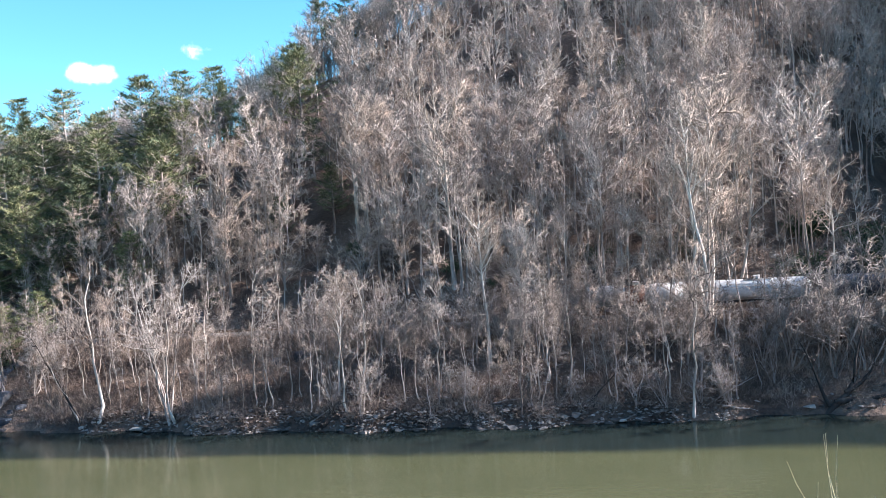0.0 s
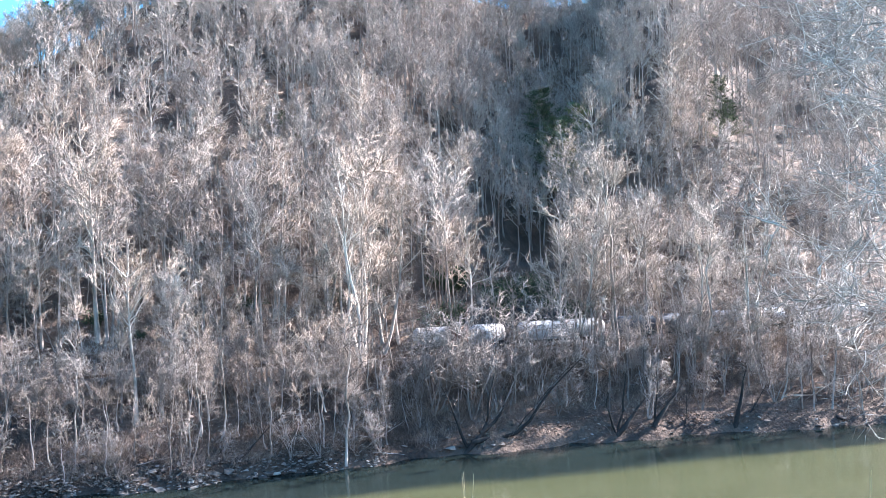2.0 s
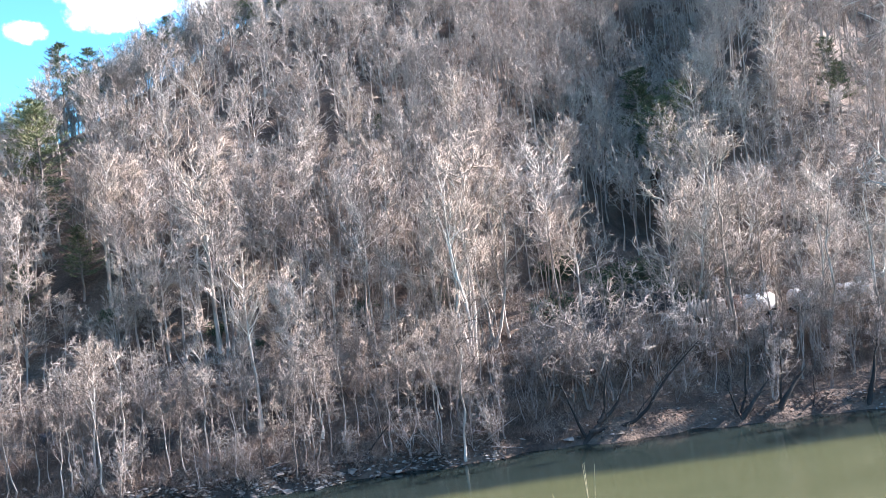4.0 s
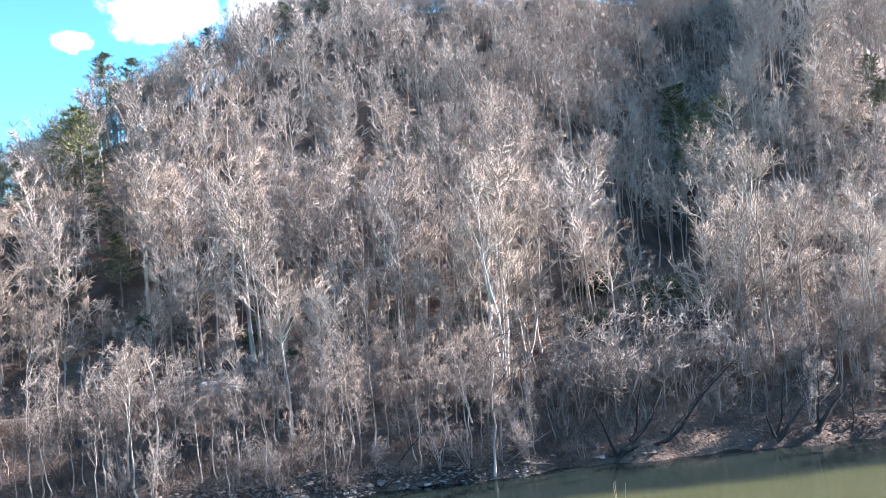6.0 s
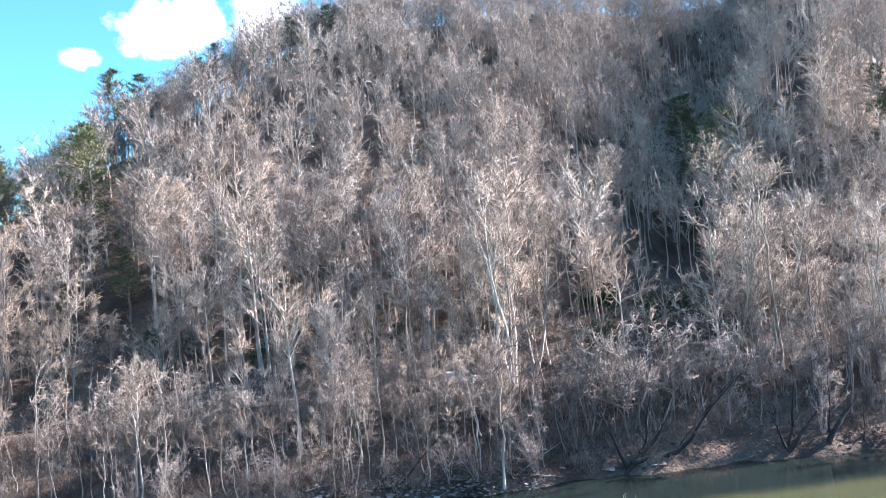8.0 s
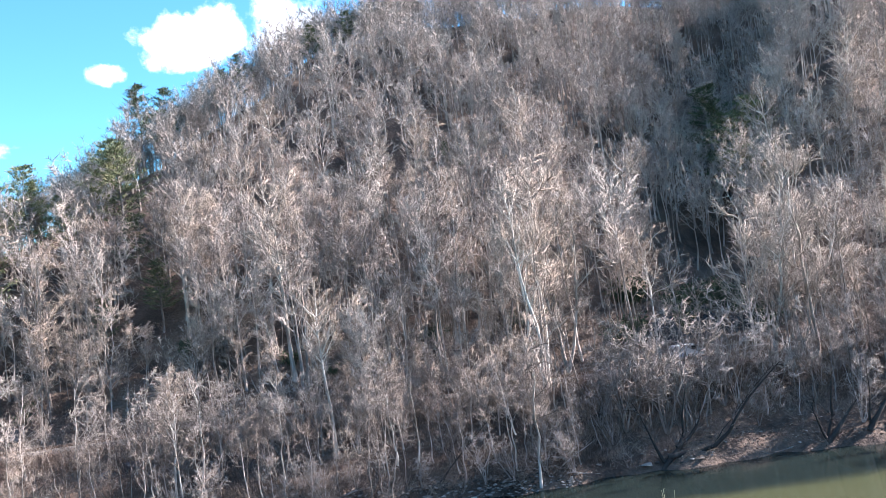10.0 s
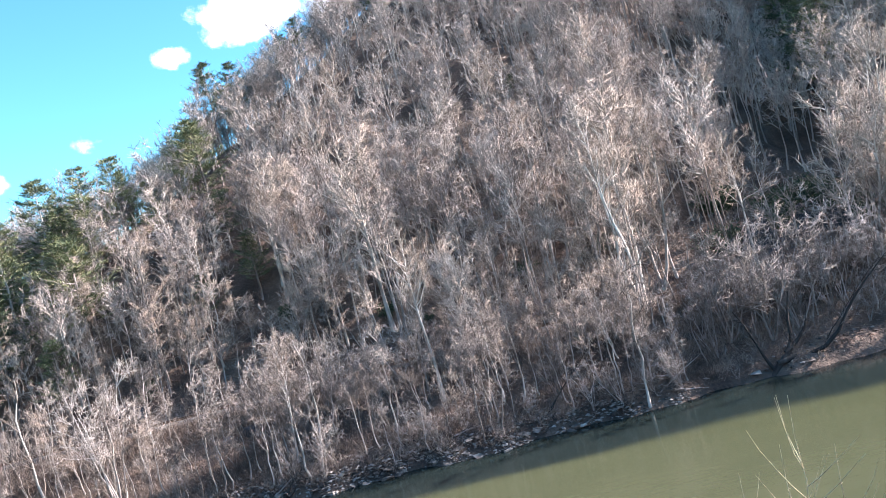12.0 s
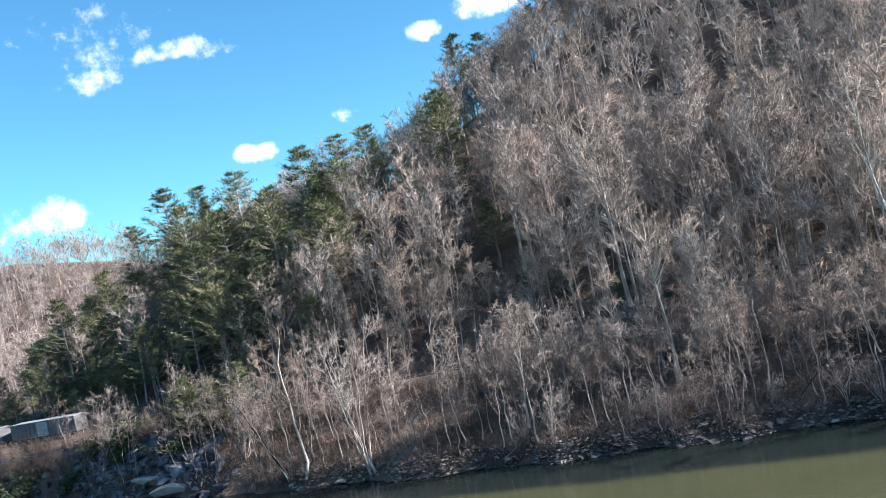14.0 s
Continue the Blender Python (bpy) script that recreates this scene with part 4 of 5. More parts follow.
def evergreen_shrubs():
    rs = np.random.RandomState(9)
    made = []
    for k in range(3):
        stems, leaves = Wood(), Wood()
        a = rs.normal(size=(9, 3)) * np.array([0.3, 0.3, 0])
        b = rs.normal(size=(9, 3)) * np.array([1.0, 1.0, 0.3]) + np.array([0, 0, 1.7])
        stems.spikes(a, b, 0.03)
        o = a[rs.randint(9, size=700)]
        o = o + (b[rs.randint(9, size=700)] - o) * rs.uniform(0.3, 1.05, (700, 1)) + rs.normal(size=(700, 3)) * 0.25
        leaves.blades(o, o + rs.normal(size=o.shape) * 0.2, 0.07, rs)
        made.append((stems.mesh("stems", BARK_DARK), leaves.mesh("leaves", GREEN)))
    for k in range(60):
        x = rs.uniform(-140, -84) if k < 18 or k > 43 else rs.uniform(-60, 30) if k < 26 else rs.uniform(38, 60)
        y = rs.uniform(117, 123.0) if k < 10 or k > 43 else rs.uniform(135, 150)
        ob = thing("evergreen_shrub", "dark green evergreen shrub on the slope", "shrub", "evergreen shrubs")
        put_mesh("stems", made[k % 3][0], ob)
        put_mesh("leaves", made[k % 3][1], ob)
        s = rs.uniform(0.7, 1.5) if k < 26 else rs.uniform(1.2, 2.2)
        ob.matrix_basis = pose(x, y, float(cliff_z(x, y)) - 0.1, 0, 0, rs.uniform(0, 360)) @ Matrix.Diagonal((s, s, s, 1))


undergrowth()
evergreen_shrubs()


# ---- leaning bank trees and driftwood ----
def leaning_tree(seed, x, y, ends, girth, label):
    """A dark trunk that leans out from the water's edge; ends: the limbs as offsets of their tips."""
    rs = np.random.RandomState(seed)
    t, c = Wood(), Wood()
    L = []
    for i, e in enumerate(ends):
        e = np.array(e, float)
        s = np.linspace(0, 1, 9)[:, None]
        if e.ndim == 1:
            line = e * np.concatenate([s, s, s ** (1.0 + 0.5 * (i % 2))], 1)
        else:
            line = np.stack([np.interp(s[:, 0] * (len(e) - 1), np.arange(len(e)), e[:, k]) for k in range(3)], 1)
        line = line + np.cumsum(rs.normal(size=(9, 3)) * 0.09, 0) * np.array([1, 1, 0.6])
        if e.ndim == 1 or i == 0:
            line[0] = (0, 0, -0.4)
        L.append(line)
    L = np.array(L)
    r = np.linspace(1, 0.12, 9)[None] * girth * np.linspace(1, 0.55, len(L))[:, None]
    t.tubes(L, r, 6)
    B, _ = shoots(rs, L, 9, 0.35, 1.0, 48, 2.6, 0.12, 4, 0.22, 0.3)
    t.tubes(B, np.tile(np.array([0.05, 0.04, 0.03, 0.015]), (len(B), 1)), 3)
    T, _ = shoots(rs, B, 8, 0.2, 1.0, 42, 1.1, 0.1, 2, 0.1, 0.2)
    c.spikes(T[:, 0], T[:, 1], 0.016)
    ob = thing("leaning_tree", label, "tree", "leaning trees at the water")
    put_mesh("trunk", t.mesh("trunk", BARK_DARK, True), ob)
    tagged(put_mesh("crown", c.mesh("crown", TWIG_GREY), ob), kind="stuff")
    ob.matrix_basis = pose(x, y, max(0.1, float(ground_z(x, y))))


leaning_tree(1, 30.8, 105.9, (((0, 0, -0.4), (1.2, 0.2, 1.2), (2.6, 0.6, 2.3), (3.6, 1.0, 4.2), (3.9, 1.3, 6.8), (4.6, 1.5, 9.6)),
                                 ((1.1, 0.2, 1.1), (3.5, 0.1, 1.5), (6.8, 0.0, 1.3), (9.5, 0.4, 3.2), (12.0, 0.8, 6.0), (14.5, 1.2, 8.0), (18.0, 1.6, 10.8)),
                                 ((2.4, 0.5, 2.1), (4.4, 0.9, 3.0), (6.0, 1.4, 4.4), (7.0, 2.0, 6.5)), ((0.4, 0.1, 0.6), (-0.6, 0.6, 3.0), (-1.4, 1.2, 6.0), (-2.6, 1.6, 8.5))), 0.46, "dark trunk leaning low from the water with a long level limb")
leaning_tree(2, 52.0, 104.9, ((5.0, 1.0, 4.6), (3.2, 2.0, 8.0), (-1.5, 1.0, 5.0)), 0.40, "dark forked trunk leaning out of the river bank")
leaning_tree(3, 57.5, 104.6, ((5.5, 1.5, 5.2), (2.0, 2.0, 8.5)), 0.38, "dark forked trunk leaning out of the river bank")
leaning_tree(4, 62.5, 104.4, ((6.0, 0.5, 1.6), (1.5, 2.0, 7.0)), 0.34, "dark trunk bent low along the river bank")
leaning_tree(5, 69.5, 103.6, ((3.5, 1.5, 8.0), (5.5, 1.0, 5.0)), 0.40, "dark forked trunk leaning out of the river bank")
leaning_tree(6, 38.5, 107.5, ((11.0, 2.5, 9.0), (7.0, 1.0, 6.5)), 0.08, "long thin pale-barked stem leaning over the bank")
leaning_tree(7, -66.5, 108.0, ((-6.5, 0.5, 12.0), (-4.0, 1.5, 9.0)), 0.20, "slim trunk leaning out from the rocky shore")
leaning_tree(8, -32.0, 104.4, ((2.5, 0.5, 2.6), (3.2, 1.0, 3.6)), 0.22, "short dark crooked trunk at the water's edge")
leaning_tree(9, 2.5, 107.0, ((8.0, 1.0, 7.0), (5.0, 1.0, 7.5)), 0.13, "thin crooked stem arching over the bank")


def branch(x, y, z, tip, girth, seed):
    rs = np.random.RandomState(seed)
    w = Wood()
    s = np.linspace(0, 1, 7)[:, None]
    line = np.array(tip, float) * s + rs.normal(size=(7, 3)) * 0.06
    w.tubes(line[None], np.linspace(1, 0.2, 7)[None] * girth, 5)
    B, _ = shoots(rs, line[None], 6, 0.3, 0.95, 45, 0.9, 0.05, 2, 0.1)
    w.spikes(B[:, 0], B[:, 1], girth * 0.3)
    ob = tagged(new("fallen_branch", w.mesh("fallen_branch", BARK_GREY, True)), "bleached fallen branch lying at the shore", "branch", "driftwood")
    ob.matrix_basis = pose(x, y, z)


for i, (x, y, tip) in enumerate(((17.0, 105.6, (6.5, 2.5, 3.0)), (18.5, 105.2, (4.0, -0.6, -0.5)), (45.0, 104.9, (4.5, 0.6, 0.6)), (6.8, 104.2, (1.8, 0.4, 0.9)), (-33.0, 105.0, (3.4, 0.8, 1.8)),
                                 (-10, 106.0, (4.5, 0.6, 0.5)), (-48.0, 107, (5.0, 0.6, 1.6)), (70.0, 102.4, (4.0, -0.6, 0.0)))):
    branch(x, y, max(0.15, float(ground_z(x, y))) + 0.1, tip, 0.10, 300 + i)


# ---- near bank ----
def near_tree():
    """The tree that stands on the slope beside the viewpoint; its crown reaches into the view."""
    x, y = 13.9, 11.1
    rs = np.random.RandomState(904)
    trunk, crown = Wood(), Wood()
    z = np.linspace(0, 1, 10)
    line = np.stack([z * -0.6 + rs.normal(size=10) * 0.05, z * 0.5 + rs.normal(size=10) * 0.05, z * 15.5 - 0.4], 1)[None]
    trunk.tubes(line, (0.22 * (1 - z) + 0.03)[None], 10)
    L, t = shoots(rs, line, 220, 0.31, 0.97, 74, 8.4, 0.02, 9, 0.26, 0.45)
    # the limbs on the river side have broken off
    keep = ~(((L[:, :, 0] + x) < 0.735 * (L[:, :, 1] + y)) | (L[:, :, 2] + float(ground_z(x, y)) < 24.6)).any(1)
    L, t = L[keep], t[keep]
    trunk.tubes(L, (0.022 * (1.15 - 0.6 * t))[:, None] * np.linspace(1, 0.2, 9)[None], 5)
    B, _ = shoots(rs, L, 11, 0.2, 1.0, 52, 1.8, 0.02, 5, 0.36, 0.3)
    crown.tubes(B, np.tile(np.linspace(0.011, 0.006, 5), (len(B), 1)), 3)
    T, _ = shoots(rs, B, 9, 0.15, 1.0, 48, 0.66, 0.08, 3, 0.38, 0.2)
    crown.spikes(T[:, 0], T[:, 1], 0.007)
    crown.spikes(T[:, 1], T[:, 2], 0.006)
    ob = thing("sycamore_tree", "near bare sycamore with pale curving twigs on the road bank", "tree")
    put_mesh("trunk", trunk.mesh("trunk", BARK_PALE, True), ob)
    put_mesh("crown", crown.mesh("crown", TWIG_PALE, True), ob)
    ob.matrix_basis = pose(x, y, float(ground_z(x, y)), 0, 0, 0)


TWIG_PALE = material("pale_near_twigs", ((0.3, (0.30, 0.26, 0.22)), (0.55, (0.50, 0.45, 0.39)), (0.8, (0.70, 0.65, 0.58))), 0.8, 3, 0.9, 0.0, 5, island=0.5)
WEED = material("dry_weed_stalk", ((0.3, (0.30, 0.24, 0.14)), (0.6, (0.46, 0.39, 0.24)), (0.8, (0.56, 0.50, 0.34))), 6.0, 4, 0.9, 0.1, 30)
SEED = material("dry_seed_head", ((0.3, (0.20, 0.15, 0.08)), (0.7, (0.42, 0.34, 0.20))), 12.0, 4, 0.9, 0.1, 40, island=0.4)


def weed(x, y, tall, seed, side):
    rs = np.random.RandomState(seed)
    stalk, heads = Wood(), Wood()
    s = np.linspace(0, 1, 9)
    line = np.stack([0.05 * s ** 2 + rs.normal(size=9) * 0.006, rs.normal(size=9) * 0.006, s * tall], 1)
    line[0] = 0
    stalk.tubes(line[None], np.linspace(0.006, 0.0015, 9)[None], 5)
    B, _ = shoots(rs, line[None], side, 0.35, 0.8, 42, 0.5, 0.12, 5, 0.08, 0.2)
    stalk.tubes(B, np.tile(np.linspace(0.0032, 0.001, 5), (len(B), 1)), 4)
    o, _ = sample(line[None], np.zeros(36, int), rs.uniform(0.72, 0.88, 36))
    heads.spikes(o, o + rs.normal(size=o.shape) * 0.007 + np.array([0, 0, 0.006]), 0.0032)
    q, _ = sample(B, rs.randint(len(B), size=40), rs.uniform(0.6, 1.0, 40))
    heads.spikes(q, q + rs.normal(size=q.shape) * 0.005, 0.002)
    ob = thing("weed", "dry straw-coloured weed stalk with small seed heads", "weed", "weeds on the near bank")
    put_mesh("stalk", stalk.mesh("stalk", WEED, True), ob)
    tagged(put_mesh("seed_heads", heads.mesh("seed_heads", SEED), ob), kind="stuff")
    ob.matrix_basis = pose(x, y, float(ground_z(x, y)))


for args in ((1.40, 4.82, 1.95, 1, 9), (1.28, 4.75, 1.66, 2, 6), (1.58, 4.80, 1.62, 3, 6), (1.05, 4.9, 1.6, 4, 5), (3.30, 3.76, 1.25, 5, 7), (3.42, 3.62, 1.12, 6, 6)):
    weed(*args)
near_tree()


# ---- railway ----
BALLAST = material("grey_ballast", ((0.3, (0.05, 0.046, 0.042)), (0.6, (0.11, 0.10, 0.093)), (0.8, (0.19, 0.175, 0.16))), 5.0, 5, 0.95, 0.9, 14, second="world", bump_distance=0.06)
RAIL = material("rusty_rail", ((0.3, (0.10, 0.06, 0.04)), (0.7, (0.24, 0.15, 0.10))), 3.0, 4, 0.6, 0.2, 20, metal=0.6)
TIE = material("creosoted_tie", ((0.3, (0.03, 0.024, 0.02)), (0.7, (0.09, 0.07, 0.055))), 4.0, 4, 0.9, 0.4, 12, island=0.3)


def railway():
    xs = np.concatenate([np.arange(-420, -150, 15.0), np.arange(-150, 301, 5.0)])
    prof = ((-3.0, 0.05), (-2.2, 0.42), (2.2, 0.42), (3.0, 0.05))
    V = [(x, float(track_y(x)) + o, BENCH + z) for x in xs for o, z in prof]
    F = [(i * 4 + k, (i + 1) * 4 + k, (i + 1) * 4 + k + 1, i * 4 + k + 1) for i in range(len(xs) - 1) for k in range(3)]
    tagged(mesh_object("ballast_bed", V, F, BALLAST), "grey stone ballast under the railway", "track bed", kind="structure")
    for side in (-0.75, 0.75):
        V, F = [], []
        for x in xs:
            y = float(track_y(x)) + side
            V += [(x, y - 0.05, BENCH + 0.46), (x, y + 0.05, BENCH + 0.46), (x, y + 0.035, BENCH + 0.66), (x, y - 0.035, BENCH + 0.66)]
        F = [(i * 4 + k, (i + 1) * 4 + k, (i + 1) * 4 + (k + 1) % 4, i * 4 + (k + 1) % 4) for i in range(len(xs) - 1) for k in range(4)]
        tagged(mesh_object("rail", V, F, RAIL), "rust-brown steel rail of the riverside line", "rail", "rails", kind="structure")
    V, F = [], []
    for i, x in enumerate(np.arange(-150, 130, 0.6)):
        y = float(track_y(x))
        V += [(x + a, y + b, BENCH + c) for a in (-0.11, 0.11) for b in (-1.3, 1.3) for c in (0.36, 0.47)]
        k = i * 8
        F += [(k + a, k + b, k + c, k + d) for a, b, c, d in ((0, 1, 3, 2), (4, 6, 7, 5), (0, 4, 5, 1), (2, 3, 7, 6), (1, 5, 7, 3))]
    tagged(mesh_object("ties", V, F, TIE), "dark creosoted timber ties under the rails", "railway ties", kind="stuff")


railway()

# ---- what moves ----
def paint(name, a, b, rough=0.45):
    return material(name, ((0.3, a), (0.7, b)), 0.5, 6, rough, 0.08, 5, (0.6, 0.6, 2.0))


CREAM = paint("weathered_cream_paint", (0.42, 0.35, 0.30), (0.64, 0.58, 0.52))
WHITE = paint("weathered_white_paint", (0.46, 0.455, 0.44), (0.68, 0.67, 0.655))
GREY = paint("grey_tank_paint", (0.27, 0.27, 0.28), (0.45, 0.45, 0.45))
DARK = paint("dark_blue_tank_paint", (0.030, 0.036, 0.05), (0.075, 0.085, 0.105))
# pale box car grey, darkened so that the paint holds its shade
BOX_SHADED = paint("shaded_box_car_paint", (0.08, 0.08, 0.085), (0.16, 0.16, 0.165))
RUST = paint("rust_brown_stain", (0.13, 0.05, 0.03), (0.24, 0.11, 0.07), 0.8)
BLACK = paint("black_underframe", (0.012, 0.012, 0.012), (0.04, 0.037, 0.034), 0.7)
GLASS = paint("dark_window_glass", (0.01, 0.012, 0.014), (0.02, 0.022, 0.025), 0.08)
RUBBER = paint("tyre_rubber", (0.012, 0.012, 0.012), (0.03, 0.03, 0.03), 0.9)


def box(bm, x0, x1, y0, y1, z0, z1, bevel=0.0):
    g = bmesh.ops.create_cube(bm, size=1.0, matrix=Matrix.Translation(((x0 + x1) / 2, (y0 + y1) / 2, (z0 + z1) / 2)) @ Matrix.Diagonal((x1 - x0, y1 - y0, z1 - z0, 1)))
    if bevel:
        es = {e for v in g["verts"] for e in v.link_edges}
        bmesh.ops.bevel(bm, geom=list(es), offset=bevel, segments=2, affect="EDGES")


def drum(bm, x, y, z, radius, length, axis="y", n=20):
    turn = {"x": Matrix.Rotation(math.pi / 2, 4, "Y"), "y": Matrix.Rotation(math.pi / 2, 4, "X"), "z": Matrix.Identity(4)}[axis]
    bmesh.ops.create_cone(bm, cap_ends=True, segments=n, radius1=radius, radius2=radius, depth=length, matrix=Matrix.Translation((x, y, z)) @ turn)


def part(name, bm, mat, parent, label="", smooth=False):
    me = bpy.data.meshes.new(name)
    bm.to_mesh(me)
    bm.free()
    me.materials.append(mat)
    if smooth:
        me.polygons.foreach_set("use_smooth", [True] * len(me.polygons))
    return put_mesh(name, me, parent, label)


def shell(length, radius, x0=0.0, zc=2.55, n=28, ends=True):
    """A tank barrel along x with domed ends, or an open band of it."""
    if ends:
        prof = [(0.0, 0.02), (0.06, 0.45), (0.22, 0.78), (0.48, 0.95), (0.85, 1.0)]
        prof = prof + [(length - a, r) for a, r in reversed(prof)]
    else:
        prof = [(0.0, 0.985), (0.0, 1.0), (length, 1.0), (length, 0.985)]
    bm = bmesh.new()
    rings = [[bm.verts.new((x0 + a, math.cos(k * 2 * math.pi / n) * r * radius, zc + math.sin(k * 2 * math.pi / n) * r * radius)) for k in range(n)] for a, r in prof]
    for p, q in zip(rings, rings[1:]):
        for k in range(n):
            bm.faces.new((p[k], p[(k + 1) % n], q[(k + 1) % n], q[k]))
    return bm


def bogies(car, spots):
    for x in spots:
        bm = bmesh.new()
        for y in (-0.98, 0.98):
            box(bm, x - 1.15, x + 1.15, y - 0.09, y + 0.09, 0.42, 0.72, 0.04)
        box(bm, x - 0.25, x + 0.25, -1.0, 1.0, 0.45, 0.8)
        bogie = part("bogie", bm, BLACK, car)
        for dx in (-0.88, 0.88):
            for y in (-0.75, 0.75):
                bm = bmesh.new()
                drum(bm, x + dx, y, 0.43, 0.43, 0.13)
                part("wheel", bm, RAIL, bogie)


def tank_car(paint_mat, label, stained=False):
    length, radius = 14.9, 1.5
    car = thing("tank_car", label, "tank car", "cars of the freight train")
    tank = part("tank", shell(length, radius), paint_mat, car, smooth=True)
    if stained:
        part("stain_band", shell(2.9, radius + 0.012, 5.7, ends=False), RUST, tank, "rust-brown stained band", True)
        part("clean_band", shell(5.4, radius + 0.010, 8.6, ends=False), WHITE, tank, "clean white painted band", True)
    bm = bmesh.new()
    drum(bm, length / 2, 0, 4.2, 0.45, 0.5, "z")
    drum(bm, length / 2, 0, 4.48, 0.5, 0.08, "z")
    part("manway", bm, paint_mat, car)
    bm = bmesh.new()
    box(bm, length / 2 - 2.0, length / 2 + 2.0, -0.75, -0.5, 4.0, 4.06)
    box(bm, length / 2 - 2.0, length / 2 + 2.0, 0.5, 0.75, 4.0, 4.06)
    for x in (-2.0, -0.7, 0.7, 2.0):
        for y in (-0.75, 0.75):
            box(bm, length / 2 + x - 0.025, length / 2 + x + 0.025, y - 0.025, y + 0.025, 4.0, 4.75)
    for y in (-0.75, 0.75):
        box(bm, length / 2 - 2.0, length / 2 + 2.0, y - 0.02, y + 0.02, 4.71, 4.76)
    part("walkway", bm, BLACK, car)
    for y in (-1.56, 1.56):
        bm = bmesh.new()
        for dx in (-0.22, 0.22):
            box(bm, length / 2 + dx - 0.025, length / 2 + dx + 0.025, y - 0.025, y + 0.025, 1.0, 3.9)
        for k in range(9):
            box(bm, length / 2 - 0.22, length / 2 + 0.22, y - 0.02, y + 0.02, 1.1 + k * 0.33, 1.14 + k * 0.33)
        part("ladder", bm, BLACK, car)
    bm = bmesh.new()
    box(bm, -0.75, length + 0.75, -0.28, 0.28, 0.72, 1.05)
    for x in (0.9, length - 0.9):
        box(bm, x - 1.4, x + 1.4, -1.25, 1.25, 0.95, 1.12, 0.03)
        box(bm, x - 0.4, x + 0.4, -1.1, 1.1, 1.1, 1.5, 0.05)
    for x in (-1.13, length + 0.75):
        box(bm, x, x + 0.38, -0.1, 0.1, 0.78, 0.98, 0.03)
    part("underframe", bm, BLACK, car)
    for x in (-0.6, length + 0.6):
        bm = bmesh.new()
        for y in (-1.2, 1.2):
            box(bm, x - 0.03, x + 0.03, y - 0.03, y + 0.03, 1.0, 2.1)
        box(bm, x - 0.03, x + 0.03, -1.2, 1.2, 2.04, 2.1)
        part("end_rail", bm, BLACK, car)
    bogies(car, (1.2, length - 1.2))
    return car


def box_car(label):
    length = 16.6
    car = thing("box_car", label, "box car", "cars of the second train")
    bm = bmesh.new()
    box(bm, 0, length, -1.5, 1.5, 1.05, 3.9, 0.06)
    body = part("body", bm, BOX_SHADED, car)
    for k in range(15):
        x = 0.6 + k * (length - 1.2) / 14
        for y in (-1.53, 1.53):
            bm = bmesh.new()
            box(bm, x - 0.05, x + 0.05, y - 0.04, y + 0.04, 1.1, 3.85)
            part("rib", bm, BOX_SHADED, body)
    bm = bmesh.new()
    box(bm, -0.05, length + 0.05, -1.56, 1.56, 3.9, 3.99, 0.03)
    part("roof", bm, GREY, car)
    for y in (-1.57, 1.57):
        bm = bmesh.new()
        box(bm, length / 2 - 1.4, length / 2 + 1.4, y - 0.04, y + 0.04, 1.15, 3.75, 0.02)
        part("door", bm, GREY, car, "grey sliding door")
    bm = bmesh.new()
    box(bm, -0.7, length + 0.7, -0.3, 0.3, 0.75, 1.05)
    box(bm, 0, length, -1.45, 1.45, 0.9, 1.05)
    part("underframe", bm, BLACK, car)
    bogies(car, (1.7, length - 1.7))
    return car


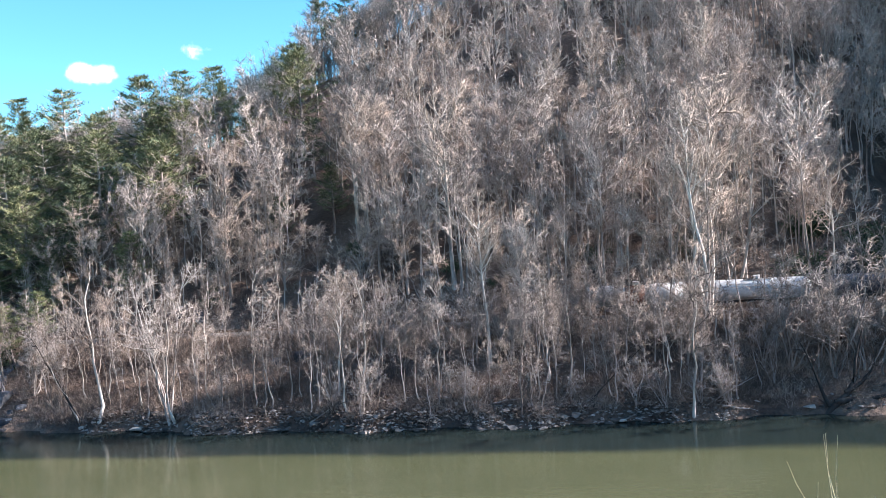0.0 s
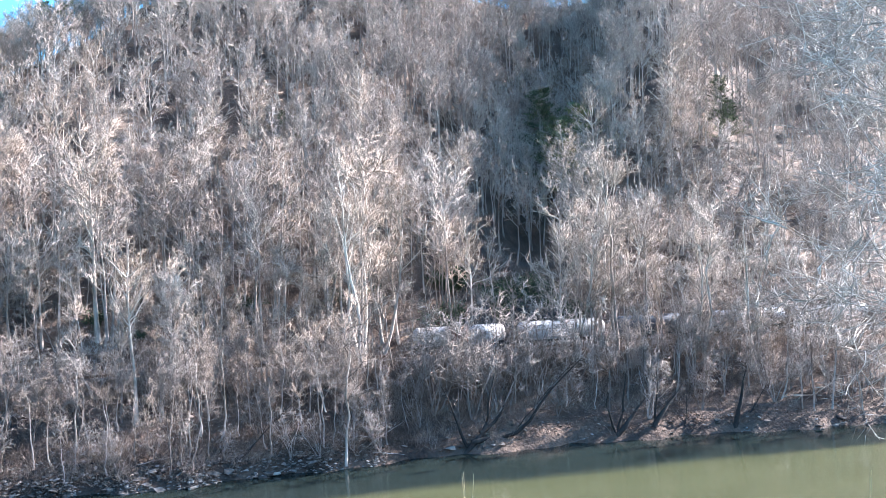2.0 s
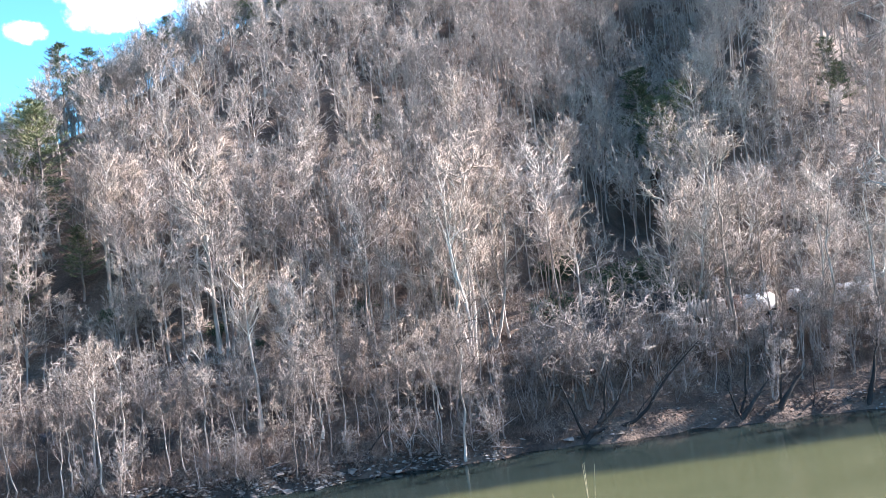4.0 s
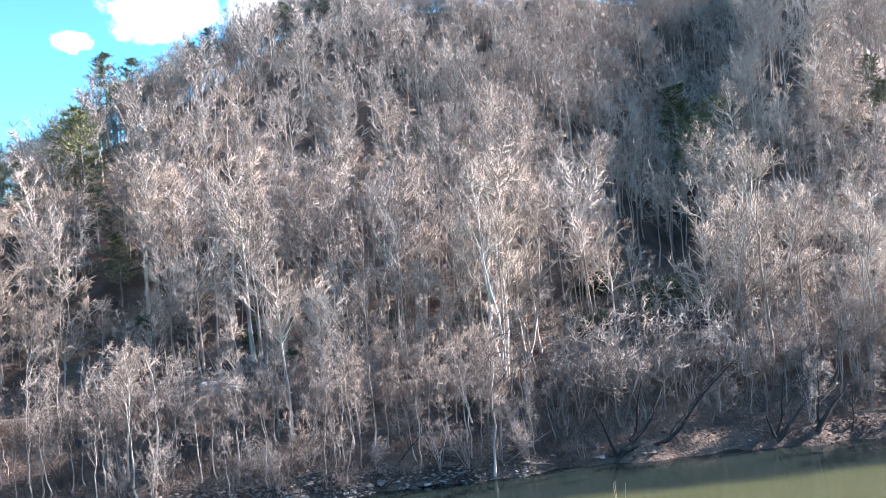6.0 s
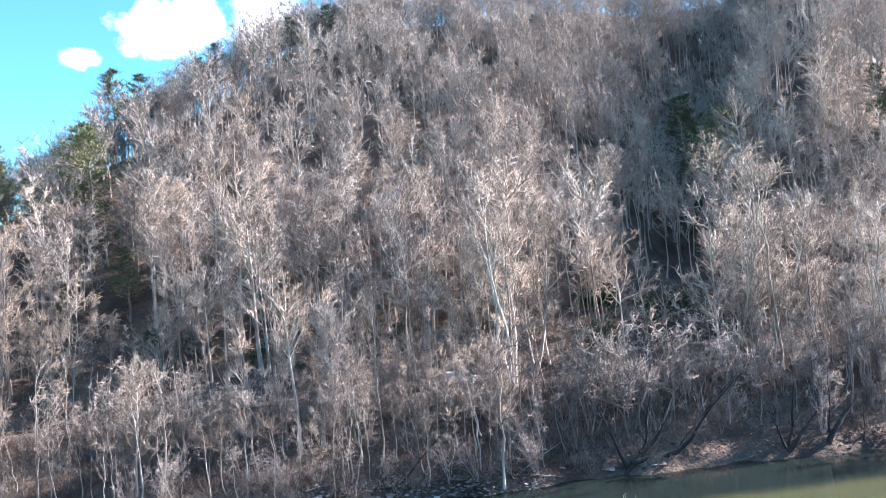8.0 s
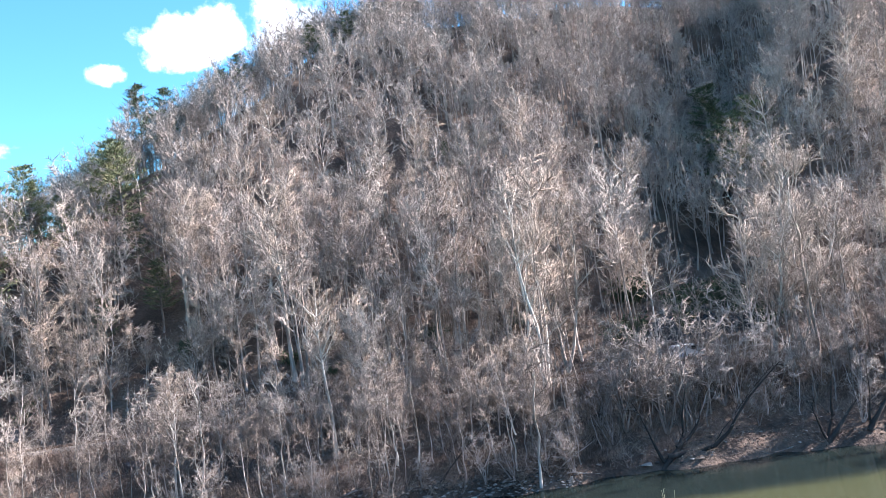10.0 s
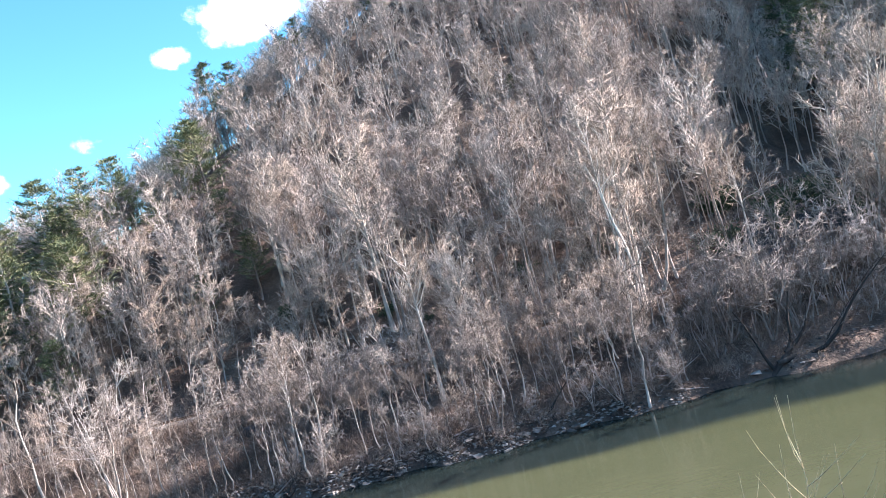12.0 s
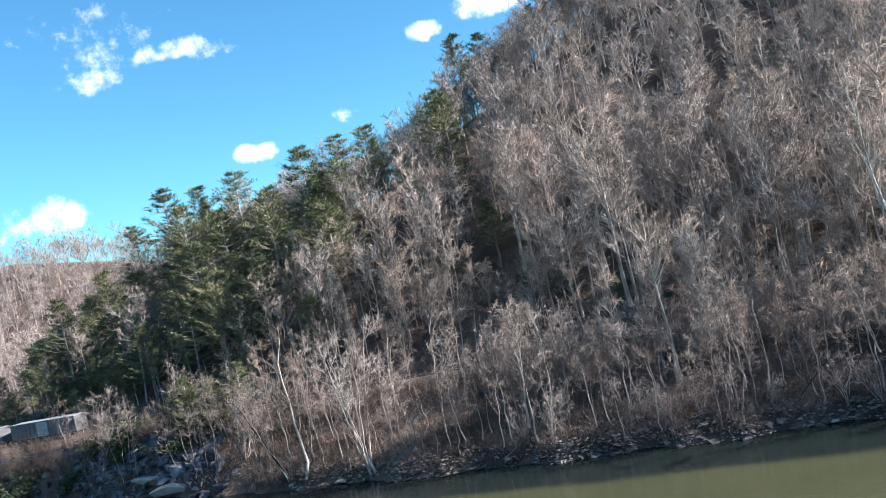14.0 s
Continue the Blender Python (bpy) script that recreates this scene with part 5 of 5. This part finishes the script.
def rail_truck():
    """A white van that follows along the line."""
    van = thing("van", "white van running along the railway behind the train", "van")
    bm = bmesh.new()
    side = [(0, 0.45), (0, 1.15), (0.9, 1.35), (1.75, 2.15), (5.0, 2.2), (5.15, 2.0), (5.2, 0.45)]
    left = [bm.verts.new((5.2 - x, -0.92, z)) for x, z in side]
    right = [bm.verts.new((5.2 - x, 0.92, z)) for x, z in side]
    bm.faces.new(left)
    bm.faces.new(list(reversed(right)))
    for k in range(len(side)):
        j = (k + 1) % len(side)
        bm.faces.new((left[j], left[k], right[k], right[j]))
    bmesh.ops.recalc_face_normals(bm, faces=bm.faces)
    bmesh.ops.bevel(bm, geom=bm.edges[:], offset=0.06, segments=2, affect="EDGES")
    body = part("body", bm, WHITE, van)
    for y in (-0.925, 0.925):
        bm = bmesh.new()
        box(bm, 2.9, 3.75, y - 0.012, y + 0.012, 1.4, 1.95, 0.01)
        part("side_window", bm, GLASS, body)
    bm = bmesh.new()
    bmesh.ops.create_cube(bm, size=1.0, matrix=pose(3.9, 0, 1.78, 0, 47, 0) @ Matrix.Diagonal((1.0, 1.55, 0.03, 1)))
    part("windscreen", bm, GLASS, body)
    for x in (-0.03, 5.17):
        bm = bmesh.new()
        box(bm, x, x + 0.1, -0.9, 0.9, 0.42, 0.65, 0.02)
        part("bumper", bm, BLACK, van)
    for x in (0.95, 4.25):
        for y in (-0.8, 0.8):
            bm = bmesh.new()
            drum(bm, x, y, 0.34, 0.34, 0.22)
            wheel = part("wheel", bm, RUBBER, van)
            bm = bmesh.new()
            drum(bm, x, y * 1.03, 0.34, 0.19, 0.2)
            part("rim", bm, GREY, wheel)
    return van


TRAIN = [tank_car(CREAM, "weathered cream tank car with a rust-brown band", True), tank_car(WHITE, "long weathered white tank car"), tank_car(DARK, "dark blue-black tank car"),
         tank_car(GREY, "weathered grey tank car"), tank_car(GREY, "weathered grey tank car")]
SECOND = [box_car("pale grey box car with ribbed sides, its shade put into the paint") for _ in range(2)]
VAN = rail_truck()


def rail_pose(x):
    y = float(track_y(x))
    return pose(x, y, BENCH + 0.66, 0, 0, -18.3 if x < -148 else (0 if x > -132 else -18.3 * (-132 - x) / 16))


def motions():
    tail = ((0.0, 18.5), (1.0, 31.3), (2.0, 44.4), (3.0, 57.5), (4.0, 71.4), (14.0, 214.0))
    for k, car in enumerate(TRAIN):
        walk(car, [(t, pose(x - 14.9 + 17.2 * k, TRACK_Y, BENCH + 0.66)) for t, x in tail])
    for k, car in enumerate(SECOND):
        walk(car, [(t, rail_pose(-135.5 - 18.6 * k - 15.5 * (14.0 - t))) for t in (0.0, 4.0, 8.0, 11.0, 12.5, 13.0, 13.25, 13.5, 14.0)])
    walk(VAN, [(t, rail_pose(x)) for t, x in ((0.0, -128.0), (4.0, -60.5), (8.6, 20.65), (10.1, 42.4), (14.0, 98.95))])


motions()
